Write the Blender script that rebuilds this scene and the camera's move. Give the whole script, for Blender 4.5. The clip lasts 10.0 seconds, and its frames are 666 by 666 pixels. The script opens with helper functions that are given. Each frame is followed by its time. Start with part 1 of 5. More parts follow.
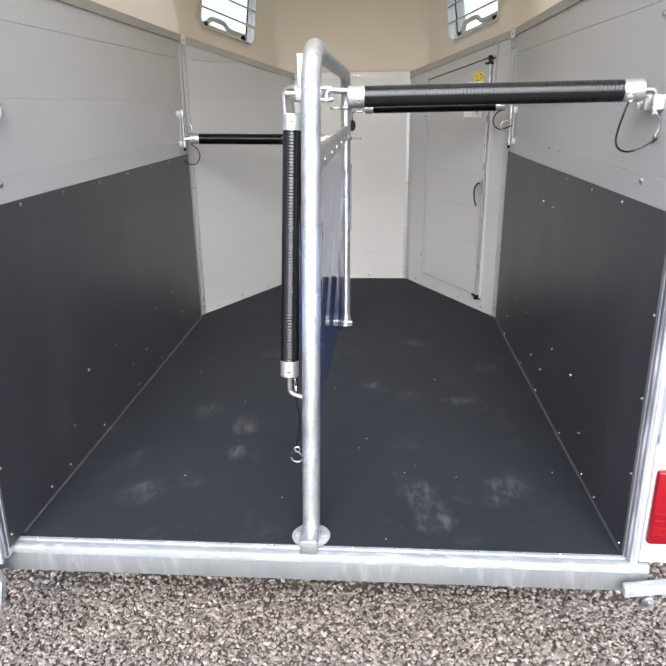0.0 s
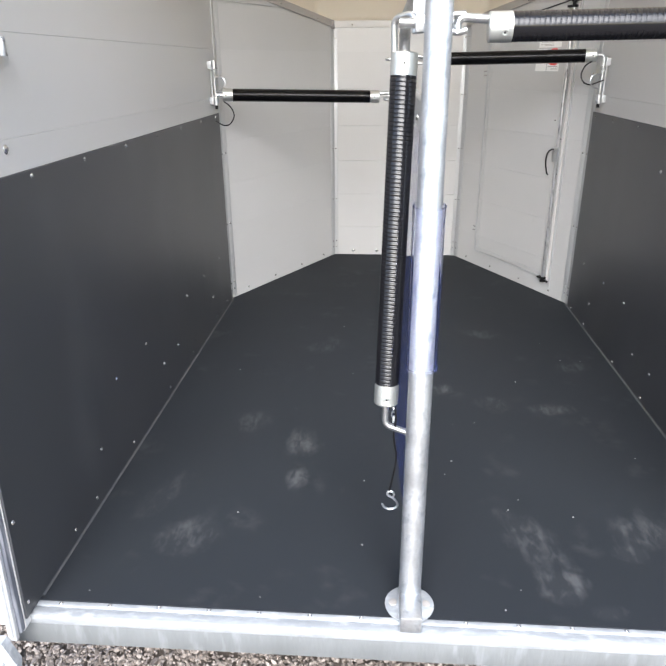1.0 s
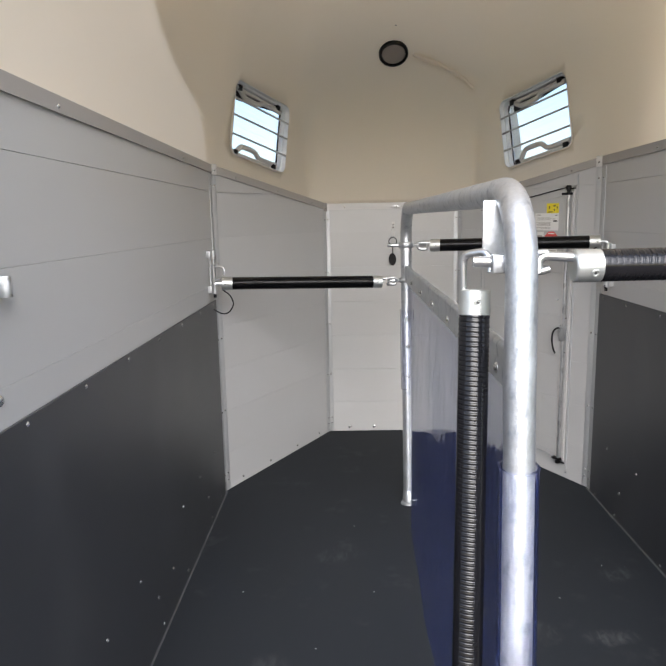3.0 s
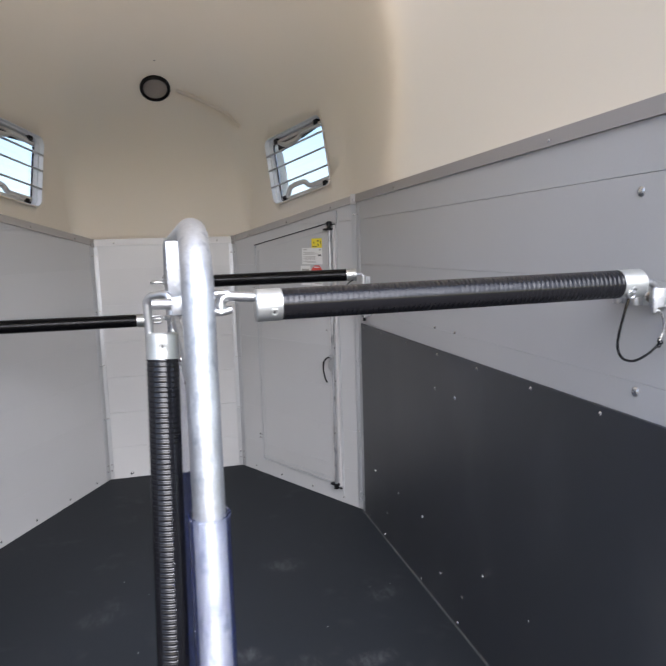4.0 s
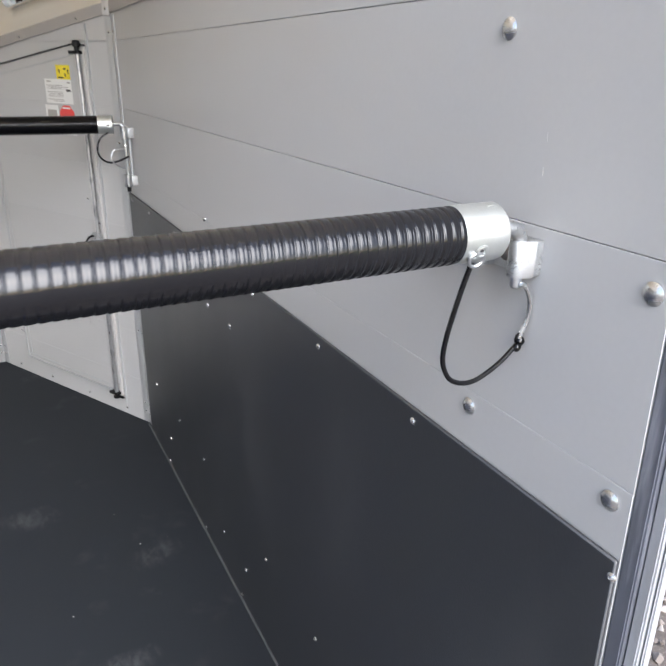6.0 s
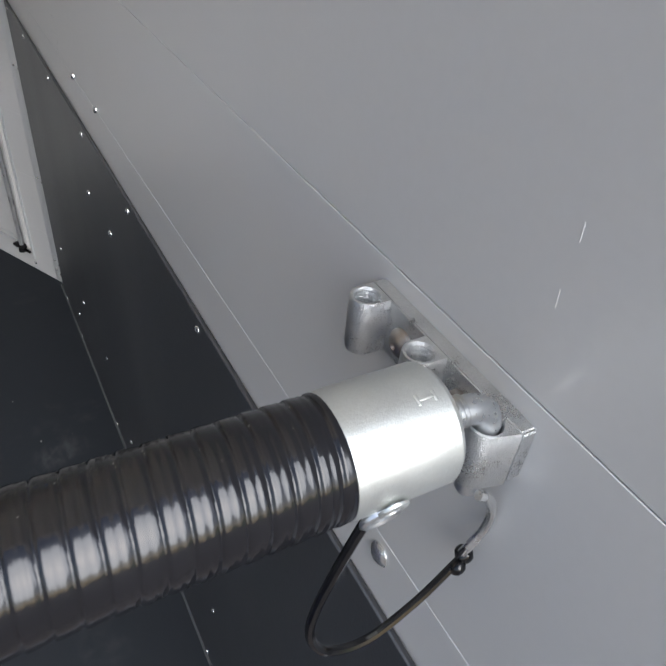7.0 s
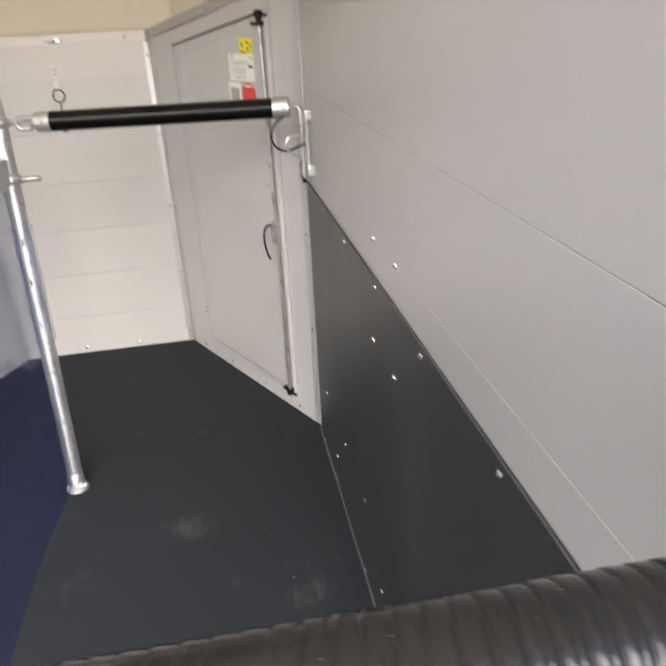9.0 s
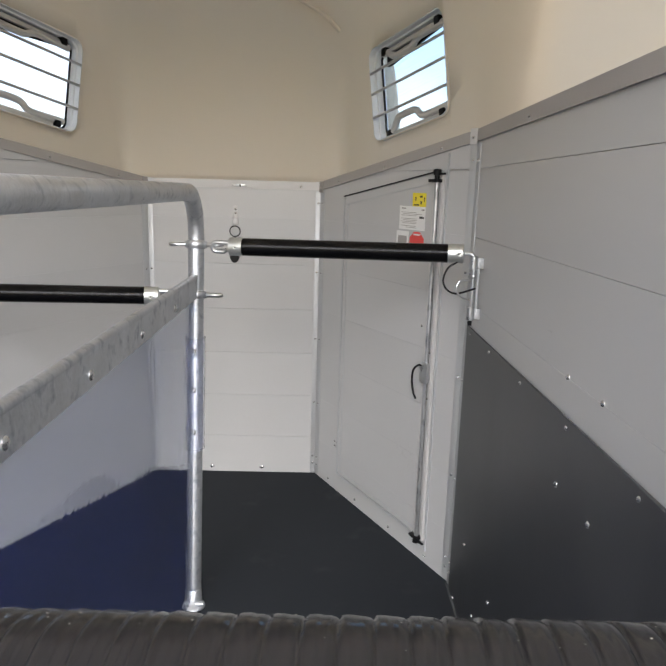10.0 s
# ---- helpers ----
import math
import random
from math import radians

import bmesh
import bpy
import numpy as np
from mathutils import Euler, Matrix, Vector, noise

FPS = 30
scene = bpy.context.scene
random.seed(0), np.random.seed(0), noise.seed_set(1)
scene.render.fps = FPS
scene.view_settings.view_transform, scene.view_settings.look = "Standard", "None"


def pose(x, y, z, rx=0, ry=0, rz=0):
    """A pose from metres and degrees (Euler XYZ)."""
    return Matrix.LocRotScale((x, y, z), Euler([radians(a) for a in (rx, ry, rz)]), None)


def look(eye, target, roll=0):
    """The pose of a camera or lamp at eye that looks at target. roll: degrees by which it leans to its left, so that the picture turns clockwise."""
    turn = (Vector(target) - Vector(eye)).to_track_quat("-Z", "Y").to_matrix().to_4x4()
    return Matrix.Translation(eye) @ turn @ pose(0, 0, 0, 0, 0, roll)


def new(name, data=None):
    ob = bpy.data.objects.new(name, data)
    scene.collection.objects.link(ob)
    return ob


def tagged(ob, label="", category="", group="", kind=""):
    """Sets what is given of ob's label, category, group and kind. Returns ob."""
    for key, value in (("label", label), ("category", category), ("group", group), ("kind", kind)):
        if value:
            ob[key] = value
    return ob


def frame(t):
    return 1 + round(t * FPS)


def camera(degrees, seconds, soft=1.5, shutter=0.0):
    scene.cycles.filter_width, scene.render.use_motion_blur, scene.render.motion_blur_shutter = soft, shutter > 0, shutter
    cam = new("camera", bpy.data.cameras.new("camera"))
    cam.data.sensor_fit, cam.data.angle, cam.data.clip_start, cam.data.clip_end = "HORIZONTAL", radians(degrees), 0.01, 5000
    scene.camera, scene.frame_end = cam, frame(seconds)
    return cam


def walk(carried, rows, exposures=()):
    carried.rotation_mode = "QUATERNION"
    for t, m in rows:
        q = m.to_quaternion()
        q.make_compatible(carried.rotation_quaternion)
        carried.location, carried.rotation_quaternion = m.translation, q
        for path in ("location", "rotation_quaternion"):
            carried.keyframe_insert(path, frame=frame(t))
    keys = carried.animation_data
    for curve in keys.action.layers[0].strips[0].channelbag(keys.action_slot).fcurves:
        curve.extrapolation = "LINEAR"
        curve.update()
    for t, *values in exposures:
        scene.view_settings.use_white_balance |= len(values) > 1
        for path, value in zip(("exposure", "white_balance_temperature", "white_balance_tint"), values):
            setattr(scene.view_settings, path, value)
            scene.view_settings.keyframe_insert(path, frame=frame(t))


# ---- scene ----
cam = camera(53.9, 10.0, soft=1.7, shutter=0.18)
EXPOSURES = [(0.0, 1.50, 6200, 10), (0.5, 1.72, 6200, 11), (1.0, 1.75, 6200, 10), (2.0, 1.80, 6350, 10), (2.2, 1.78, 6350, 10), (3.3, 1.08, 6150, 12), (4.0, 1.16, 5900, 14), (4.5, 1.46, 5850, 16), (5.0, 1.65, 5900, 14), (5.7, 1.75, 6100, 12), (6.8, 1.02, 6050, 10), (8.6, 1.06, 6350, 11), (9.1, 1.8, 6750, 13), (9.6, 1.5, 6650, 13), (10.0, 1.28, 6200, 11)]
PATH = [
    (0, (0.166, -1.466, 1.135), (0.035, 0.416, 0.472), -0.7),
    (0.5, (0.025, -1.258, 1.101), (-0.132, 0.597, 0.369), -2.4),
    (1, (-0.085, -1.049, 1.091), (-0.224, 0.796, 0.332), -0.5),
    (1.5, (-0.193, -0.916, 1.113), (-0.295, 0.952, 0.404), -3.1),
    (2, (-0.259, -0.833, 1.171), (-0.308, 1.1, 0.661), -0.9),
    (2.2, (-0.254, -0.813, 1.223), (-0.371, 1.134, 0.779), -1.8),
    (3.3, (-0.25, -0.798, 1.227), (-0.185, 1.177, 0.921), -0.2),
    (3.5, (-0.213, -0.802, 1.234), (0.031, 1.164, 0.957), -0.8),
    (4, (-0.05, -0.789, 1.233), (0.458, 1.128, 0.974), -1.7),
    (4.5, (0.129, -0.727, 1.233), (0.723, 1.167, 0.987), -0.2),
    (5, (0.204, -0.625, 1.212), (0.772, 1.259, 0.857), 0.5),
    (5.5, (0.264, -0.412, 1.243), (1.012, 1.37, 0.727), 0.4),
    (5.7, (0.304, -0.344, 1.26), (1.136, 1.374, 0.664), 0.8),
    (6.8, (0.613, 0.026, 1.334), (1.478, 1.397, 0.162), 5.2),
    (7, (0.642, 0.064, 1.342), (1.488, 1.368, 0.084), 6.5),
    (7.5, (0.673, 0.106, 1.341), (1.447, 1.323, -0.044), 7.8),
    (8, (0.675, 0.108, 1.334), (1.427, 1.333, -0.056), 7.6),
    (8.5, (0.669, 0.107, 1.333), (1.307, 1.413, -0.041), 4.0),
    (9, (0.557, 0.08, 1.33), (0.851, 1.855, 0.457), -2.9),
    (9.5, (0.404, 0.071, 1.278), (0.6, 2.004, 0.803), 3.1),
    (10, (0.378, 0.07, 1.277), (0.416, 2.024, 0.853), 1.6),
]
walk(cam, [(t, look(eye, target, roll)) for t, eye, target, roll in PATH], EXPOSURES)

# ---- daylight ----
world = bpy.data.worlds.new("world")
scene.world = world
world.use_nodes = True
wn = world.node_tree
sky = wn.nodes.new("ShaderNodeTexSky")
sky.sky_type, sky.sun_disc = "NISHITA", False
sky.sun_elevation, sky.sun_rotation = radians(36), radians(178)
sky.air_density, sky.dust_density, sky.ozone_density = 1.0, 2.0, 1.0
wn.nodes["Background"].inputs[1].default_value = 0.12
cloud, veil, haze = wn.nodes.new("ShaderNodeTexNoise"), wn.nodes.new("ShaderNodeMapRange"), wn.nodes.new("ShaderNodeMix")
cloud.inputs["Scale"].default_value, cloud.inputs["Detail"].default_value = 2.6, 7.0
veil.inputs[1].default_value, veil.inputs[2].default_value, veil.inputs[4].default_value = 0.48, 0.68, 0.45
haze.data_type = "RGBA"
haze.inputs[7].default_value = (8.4, 8.2, 8.5, 1)
wn.links.new(wn.nodes.new("ShaderNodeTexCoord").outputs["Generated"], cloud.inputs["Vector"])
wn.links.new(cloud.outputs["Fac"], veil.inputs[0])
wn.links.new(veil.outputs[0], haze.inputs[0])
wn.links.new(sky.outputs[0], haze.inputs[6])
wn.links.new(haze.outputs[2], wn.nodes["Background"].inputs[0])
sun_data = bpy.data.lights.new("sun", "SUN")
sun_data.energy, sun_data.angle, sun_data.color = 2.38, radians(56), (1.0, 0.985, 0.965)
sun = new("sun", sun_data)
sun.matrix_basis = look((0.3, -5.8, 5.55), (0, 1.2, 0.5))


# ---- materials ----
def material(name, base, rough=0.5, metal=0.0, var=0.12, scale=8.0, fine=90.0, bump=0.0, dark=None, grime=0.0,
             bump_scale=120.0, stretch=(1, 1, 1), rvar=0.1, each=0.0, spec=0.5, spread=2.3, broken=0.0, start=0.56):
    """A surface with cloudy variation at two scales, optional grime of another colour, and fine relief."""
    mat = bpy.data.materials.new(name)
    mat.use_nodes = True
    nt = mat.node_tree
    bsdf = nt.nodes["Principled BSDF"]
    co = nt.nodes.new("ShaderNodeTexCoord")
    mp = nt.nodes.new("ShaderNodeMapping")
    mp.inputs["Scale"].default_value = stretch
    nt.links.new(co.outputs["Object"], mp.inputs[0])

    def noise_at(sc, detail=4.0):
        n = nt.nodes.new("ShaderNodeTexNoise")
        n.inputs["Scale"].default_value, n.inputs["Detail"].default_value = sc, detail
        nt.links.new(mp.outputs[0], n.inputs["Vector"])
        return n.outputs["Fac"]

    def math_node(op, a, b):
        n = nt.nodes.new("ShaderNodeMath")
        n.operation = op
        for k, v in enumerate((a, b)):
            if isinstance(v, (int, float)):
                n.inputs[k].default_value = v
            else:
                nt.links.new(v, n.inputs[k])
        return n.outputs[0]

    big, small = noise_at(scale), noise_at(fine, 2.0)
    mixed = math_node("ADD", math_node("MULTIPLY", big, 0.65), math_node("MULTIPLY", small, 0.35))
    level = math_node("ADD", math_node("MULTIPLY", math_node("SUBTRACT", mixed, 0.5), 2.0 * var), 1.0)
    if each:
        info = nt.nodes.new("ShaderNodeObjectInfo")
        level = math_node("ADD", level, math_node("MULTIPLY", math_node("SUBTRACT", info.outputs["Random"], 0.5), each))
    tint = nt.nodes.new("ShaderNodeMix")
    tint.data_type, tint.blend_type = "RGBA", "MULTIPLY"
    tint.inputs[0].default_value = 1.0
    tint.inputs[6].default_value = (*base, 1)
    nt.links.new(level, tint.inputs[7])
    out = tint.outputs[2]
    if grime:
        g = nt.nodes.new("ShaderNodeMapRange")
        g.inputs[1].default_value, g.inputs[2].default_value = start, start + 0.18
        nt.links.new(noise_at(scale * spread, 6.0), g.inputs[0])
        amount = math_node("MULTIPLY", g.outputs[0], grime)
        if broken:
            h = nt.nodes.new("ShaderNodeMapRange")
            h.inputs[1].default_value, h.inputs[2].default_value = 0.42, 0.66
            nt.links.new(noise_at(broken, 4.0), h.inputs[0])
            amount = math_node("MULTIPLY", amount, h.outputs[0])
        gm = nt.nodes.new("ShaderNodeMix")
        gm.data_type = "RGBA"
        nt.links.new(amount, gm.inputs[0])
        nt.links.new(out, gm.inputs[6])
        gm.inputs[7].default_value = (*(dark or (0.3, 0.3, 0.3)), 1)
        out = gm.outputs[2]
    nt.links.new(out, bsdf.inputs["Base Color"])
    bsdf.inputs["Metallic"].default_value = metal
    bsdf.inputs["Specular IOR Level"].default_value = spec
    nt.links.new(math_node("ADD", math_node("MULTIPLY", math_node("SUBTRACT", mixed, 0.5), 2 * rvar), rough), bsdf.inputs["Roughness"])
    if bump:
        b = nt.nodes.new("ShaderNodeBump")
        b.inputs["Strength"].default_value, b.inputs["Distance"].default_value = bump, 0.002
        nt.links.new(noise_at(bump_scale, 5.0), b.inputs["Height"])
        nt.links.new(b.outputs[0], bsdf.inputs["Normal"])
    return mat


def simple(name, base, rough=0.5, metal=0.0):
    return material(name, base, rough, metal, var=0.06, rvar=0.05)


PLANK = material("grey_painted_plank", (0.485, 0.485, 0.48), 0.33, 0.0, var=0.07, scale=2.5, fine=160, bump=0.03, bump_scale=30, each=0.05, rvar=0.14, spec=0.62)
KICK = material("black_kick_board", (0.0405, 0.0420, 0.0460), 0.38, 0.0, spec=0.52, var=0.25, scale=3.0, fine=220, bump=0.12, bump_scale=500, rvar=0.10, stretch=(1, 1, 0.5), grime=0.5, dark=(0.068, 0.070, 0.074), spread=1.3, start=0.52)
MAT = material("rubber_mat", (0.0180, 0.0210, 0.0255), 0.74, 0.0, spec=0.22, var=0.2, scale=1.9, fine=260, bump=0.2, bump_scale=420, grime=0.30, dark=(0.10, 0.101, 0.104), spread=2.8, broken=22.0, start=0.57)
GALV = material("galvanised_steel", (0.57, 0.59, 0.615), 0.44, 0.90, var=0.42, scale=24, fine=150, bump=0.4, bump_scale=170, grime=0.66, dark=(0.25, 0.28, 0.33), rvar=0.25, stretch=(1, 1, 0.8), spread=2.0, start=0.53)
CAST = material("zinc_casting", (0.60, 0.615, 0.62), 0.30, 0.94, var=0.55, scale=60, fine=1400, bump=0.5, bump_scale=1250, rvar=0.18)
ZINC = material("bright_zinc", (0.62, 0.635, 0.645), 0.30, 0.95, var=0.08, scale=40, fine=300, bump=0.04, bump_scale=300)
SATIN = material("satin_cap_metal", (0.60, 0.62, 0.60), 0.40, 0.86, var=0.2, scale=45, fine=700, bump=0.10, bump_scale=1300, rvar=0.14)
ALU = material("aluminium_trim", (0.50, 0.51, 0.515), 0.48, 0.4, var=0.10, scale=14, fine=120, stretch=(1, 1, 0.15), bump=0.04, bump_scale=200)
TRIM = material("grey_trim", (0.36, 0.34, 0.32), 0.45, 0.0, var=0.06, scale=6, fine=140)
SLEEVE = material("ribbed_black_plastic", (0.0075, 0.0075, 0.009), 0.15, 0.0, spec=0.46, var=0.3, scale=30, fine=400, rvar=0.08, grime=0.12, dark=(0.03, 0.029, 0.025), bump=0.16, bump_scale=60)
BRONZE = material("tarnished_bolt_steel", (0.33, 0.30, 0.275), 0.30, 0.9, var=0.3, scale=120, fine=500)
CORD = material("plastic_coated_cord", (0.004, 0.004, 0.0045), 0.13, 0.0, var=0.2, spec=0.4)
DUST = material("pale_dust", (0.26, 0.25, 0.21), 0.9, 0.0, var=0.2)
GLOSS = material("glossy_black_plastic", (0.003, 0.003, 0.0035), 0.13, 0.0, spec=0.28, var=0.2, scale=30, fine=300, rvar=0.04)
EDGE = material("grey_edge_strip", (0.06, 0.062, 0.065), 0.5, 0.0, var=0.3, scale=12)
BLACK = material("black_rubber", (0.007, 0.007, 0.008), 0.45, 0.0, var=0.15, spec=0.2)
SCREW = material("screw_steel", (0.68, 0.68, 0.67), 0.26, 0.92, var=0.15, scale=60)
CREAM = material("cream_glassfibre", (0.82, 0.762, 0.670), 0.45, 0.0, var=0.04, scale=2.0, fine=40, bump=0.03, bump_scale=14)
# thin glass fibre lets some daylight through
_nt = CREAM.node_tree
_out, _bs = _nt.nodes["Material Output"], _nt.nodes["Principled BSDF"]
_tr, _mx = _nt.nodes.new("ShaderNodeBsdfTranslucent"), _nt.nodes.new("ShaderNodeMixShader")
_tr.inputs[0].default_value = (0.93, 0.855, 0.75, 1)
_mx.inputs[0].default_value = 0.62
_nt.links.new(_bs.outputs[0], _mx.inputs[1])
_nt.links.new(_tr.outputs[0], _mx.inputs[2])
_nt.links.new(_mx.outputs[0], _out.inputs[0])
# only for the unseen screen over the nose, which passes part of the daylight
SCREEN = material("white_gelcoat", (0.80, 0.80, 0.78), 0.3, 0.0, var=0.04, scale=3)
_nt = SCREEN.node_tree
_out, _bs = _nt.nodes["Material Output"], _nt.nodes["Principled BSDF"]
_tr, _mx = _nt.nodes.new("ShaderNodeBsdfTranslucent"), _nt.nodes.new("ShaderNodeMixShader")
_tr.inputs[0].default_value = (0.93, 0.92, 0.88, 1)
_mx.inputs[0].default_value = 0.62
_nt.links.new(_bs.outputs[0], _mx.inputs[1])
_nt.links.new(_tr.outputs[0], _mx.inputs[2])
_nt.links.new(_mx.outputs[0], _out.inputs[0])
BEAD = material("cream_bead", (0.76, 0.70, 0.61), 0.4, 0.0, var=0.05, scale=10)
FRAMEP = material("window_frame_plastic", (0.74, 0.77, 0.79), 0.4, 0.0, var=0.05)
GREYP = material("grey_plastic", (0.50, 0.50, 0.485), 0.45, 0.0, var=0.08)
PALE = material("pale_trim", (0.60, 0.59, 0.575), 0.45, 0.0, var=0.06, scale=6, fine=140)
DROD = material("grey_rod", (0.48, 0.49, 0.50), 0.4, 0.5, var=0.1)
WHITEPAINT = material("white_paint", (0.68, 0.69, 0.70), 0.35, 0.0, var=0.05, grime=0.15, dark=(0.45, 0.45, 0.46))
POST = material("pale_frame_metal", (0.44, 0.45, 0.465), 0.5, 0.3, var=0.25, scale=30, fine=200, stretch=(1, 1, 0.12), grime=0.3, dark=(0.30, 0.31, 0.33))
SILL = material("weathered_galvanised_sill", (0.185, 0.195, 0.20), 0.55, 0.3, var=0.3, scale=20, fine=150, stretch=(1, 1, 0.2), bump=0.3, bump_scale=120, grime=0.6, dark=(0.30, 0.32, 0.33), rvar=0.2)
# zinc whose pale colour holds both white rust and the sky's glare
OXIDE_GLARE = material("white_rusted_zinc", (0.34, 0.36, 0.38), 0.55, 0.25, var=0.45, scale=16, fine=120, stretch=(0.45, 1, 1), bump=0.35, bump_scale=140, grime=0.8, dark=(0.62, 0.64, 0.66), spread=2.2, start=0.47, broken=60.0, rvar=0.2)
SCUFF = material("scuffed_channel", (0.17, 0.18, 0.21), 0.45, 0.4, var=0.4, scale=16, fine=160, stretch=(1, 1, 0.12), grime=0.85, dark=(0.52, 0.53, 0.58), spread=2.6, start=0.48)
WORN = material("worn_zinc_rod", (0.60, 0.61, 0.62), 0.34, 0.85, var=0.3, scale=30, fine=200, stretch=(1, 1, 0.35), grime=0.85, dark=(0.16, 0.165, 0.18), spread=2.0, start=0.50, rvar=0.2)
CONCRETE = material("pale_concrete", (0.34, 0.37, 0.40), 0.7, 0.0, var=0.2, scale=3, fine=60, stretch=(1, 0.3, 1))
YELLOW = simple("yellow_sticker", (0.80, 0.66, 0.03), 0.4)
PAPER = simple("white_sticker", (0.78, 0.78, 0.76), 0.4)
RED = simple("red_sticker", (0.70, 0.06, 0.05), 0.4)
INK = simple("ink", (0.05, 0.05, 0.05), 0.6)
REDLENS = material("red_lens", (0.22, 0.004, 0.010), 0.12, 0.0, var=0.1, scale=60)
LENS = material("frosted_lens", (0.27, 0.25, 0.24), 0.25, 0.0, var=0.08)
GRAVEL = material("gravel_bed", (0.12, 0.10, 0.085), 0.9, 0.0, var=0.55, scale=55, fine=170, bump=1.0, bump_scale=110, grime=0.5, dark=(0.28, 0.25, 0.22))
STONE = material("gravel_stone", (0.32, 0.27, 0.235), 0.85, 0.0, var=0.3, scale=120, fine=600, bump=0.3, bump_scale=500, each=0.0)
GRASS = material("grass", (0.20, 0.26, 0.045), 0.8, 0.0, var=0.5, scale=0.6, fine=9, grime=0.5, dark=(0.24, 0.24, 0.04))
LEAF = material("leaf", (0.07, 0.11, 0.02), 0.6, 0.0, var=0.4, scale=3, fine=20, grime=0.4, dark=(0.16, 0.15, 0.03))
BARK = material("bark", (0.10, 0.075, 0.055), 0.9, 0.0, var=0.3, scale=10, bump=0.6, bump_scale=40)

# shoe smears on the mat: dusty streaks of their own shape
_nt = MAT.node_tree
_bs = _nt.nodes["Principled BSDF"]
_co = _nt.nodes.new("ShaderNodeTexCoord")


def _mathn(op, a, b):
    n = _nt.nodes.new("ShaderNodeMath")
    n.operation = op
    for k, v in enumerate((a, b)):
        if isinstance(v, (int, float)):
            n.inputs[k].default_value = v
        else:
            _nt.links.new(v, n.inputs[k])
    return n.outputs[0]


def _streaks(sc, stretch, turn):
    m, n = _nt.nodes.new("ShaderNodeMapping"), _nt.nodes.new("ShaderNodeTexNoise")
    m.inputs["Scale"].default_value, m.inputs["Rotation"].default_value = stretch, (0, 0, radians(turn))
    n.inputs["Scale"].default_value, n.inputs["Detail"].default_value, n.inputs["Distortion"].default_value = sc, 6.0, 0.6
    _nt.links.new(_co.outputs["Object"], m.inputs[0])
    _nt.links.new(m.outputs[0], n.inputs["Vector"])
    return n.outputs["Fac"]


_edge, _rub, _fine = _streaks(14.0, (1, 1, 1), 0), _streaks(26.0, (1, 0.30, 1), 35), _streaks(60.0, (1, 0.5, 1), -30)
_all = 0.0
for _x, _y, _a, _b, _turn, _amount in ((0.300, 0.285, 0.050, 0.110, 25, 1.0), (0.345, 0.135, 0.055, 0.050, 40, 1.3), (0.585, 0.335, 0.080, 0.060, 40, 1.0), (0.530, 0.255, 0.035, 0.030, 0, 1.3),
                                       (0.420, 0.058, 0.035, 0.022, 10, 1.4), (-0.550, 0.250, 0.075, 0.060, 20, 1.0), (-0.500, 0.262, 0.035, 0.030, 0, 0.9), (-0.317, 0.700, 0.040, 0.075, 0, 1.0),
                                       (-0.308, 0.507, 0.030, 0.050, 0, 1.2), (0.505, 0.958, 0.075, 0.035, 5, 1.3), (0.314, 0.990, 0.050, 0.055, 0, 0.8), (-0.489, 0.827, 0.050, 0.070, 0, 0.8),
                                       (0.154, 1.090, 0.035, 0.035, 30, 1.2), (-0.66, 0.42, 0.04, 0.09, -20, 0.6), (0.66, 1.30, 0.06, 0.05, 0, 0.8), (-0.30, 1.45, 0.09, 0.05, 20, 0.7),
                                       (0.36, 1.62, 0.08, 0.05, -15, 0.8)):
    _m, _v = _nt.nodes.new("ShaderNodeMapping"), _nt.nodes.new("ShaderNodeVectorMath")
    _m.vector_type, _v.operation = "TEXTURE", "LENGTH"
    _m.inputs["Location"].default_value, _m.inputs["Rotation"].default_value, _m.inputs["Scale"].default_value = (_x, _y, 0), (0, 0, radians(_turn)), (_a, _b, 1)
    _nt.links.new(_co.outputs["Object"], _m.inputs[0])
    _nt.links.new(_m.outputs[0], _v.inputs[0])
    _r = _nt.nodes.new("ShaderNodeMapRange")
    _r.inputs[1].default_value, _r.inputs[2].default_value, _r.inputs[3].default_value, _r.inputs[4].default_value = 0.55, 1.30, _amount, 0.0
    _nt.links.new(_mathn("ADD", _v.outputs["Value"], _mathn("MULTIPLY", _mathn("SUBTRACT", _edge, 0.5), 1.6)), _r.inputs[0])
    _all = _mathn("MAXIMUM", _r.outputs[0], _all)
_k = _nt.nodes.new("ShaderNodeMapRange")
_k.inputs[1].default_value, _k.inputs[2].default_value = 0.46, 0.62
_nt.links.new(_mathn("ADD", _mathn("MULTIPLY", _rub, 0.6), _mathn("MULTIPLY", _fine, 0.4)), _k.inputs[0])
_mx = _nt.nodes.new("ShaderNodeMix")
_mx.data_type = "RGBA"
_nt.links.new(_mathn("MULTIPLY", _mathn("MULTIPLY", _all, _mathn("ADD", _mathn("MULTIPLY", _k.outputs[0], 0.88), 0.12)), 0.25), _mx.inputs[0])
_nt.links.new(_bs.inputs["Base Color"].links[0].from_socket, _mx.inputs[6])
_mx.inputs[7].default_value = (0.155, 0.157, 0.160, 1)
_nt.links.new(_mx.outputs[2], _bs.inputs["Base Color"])

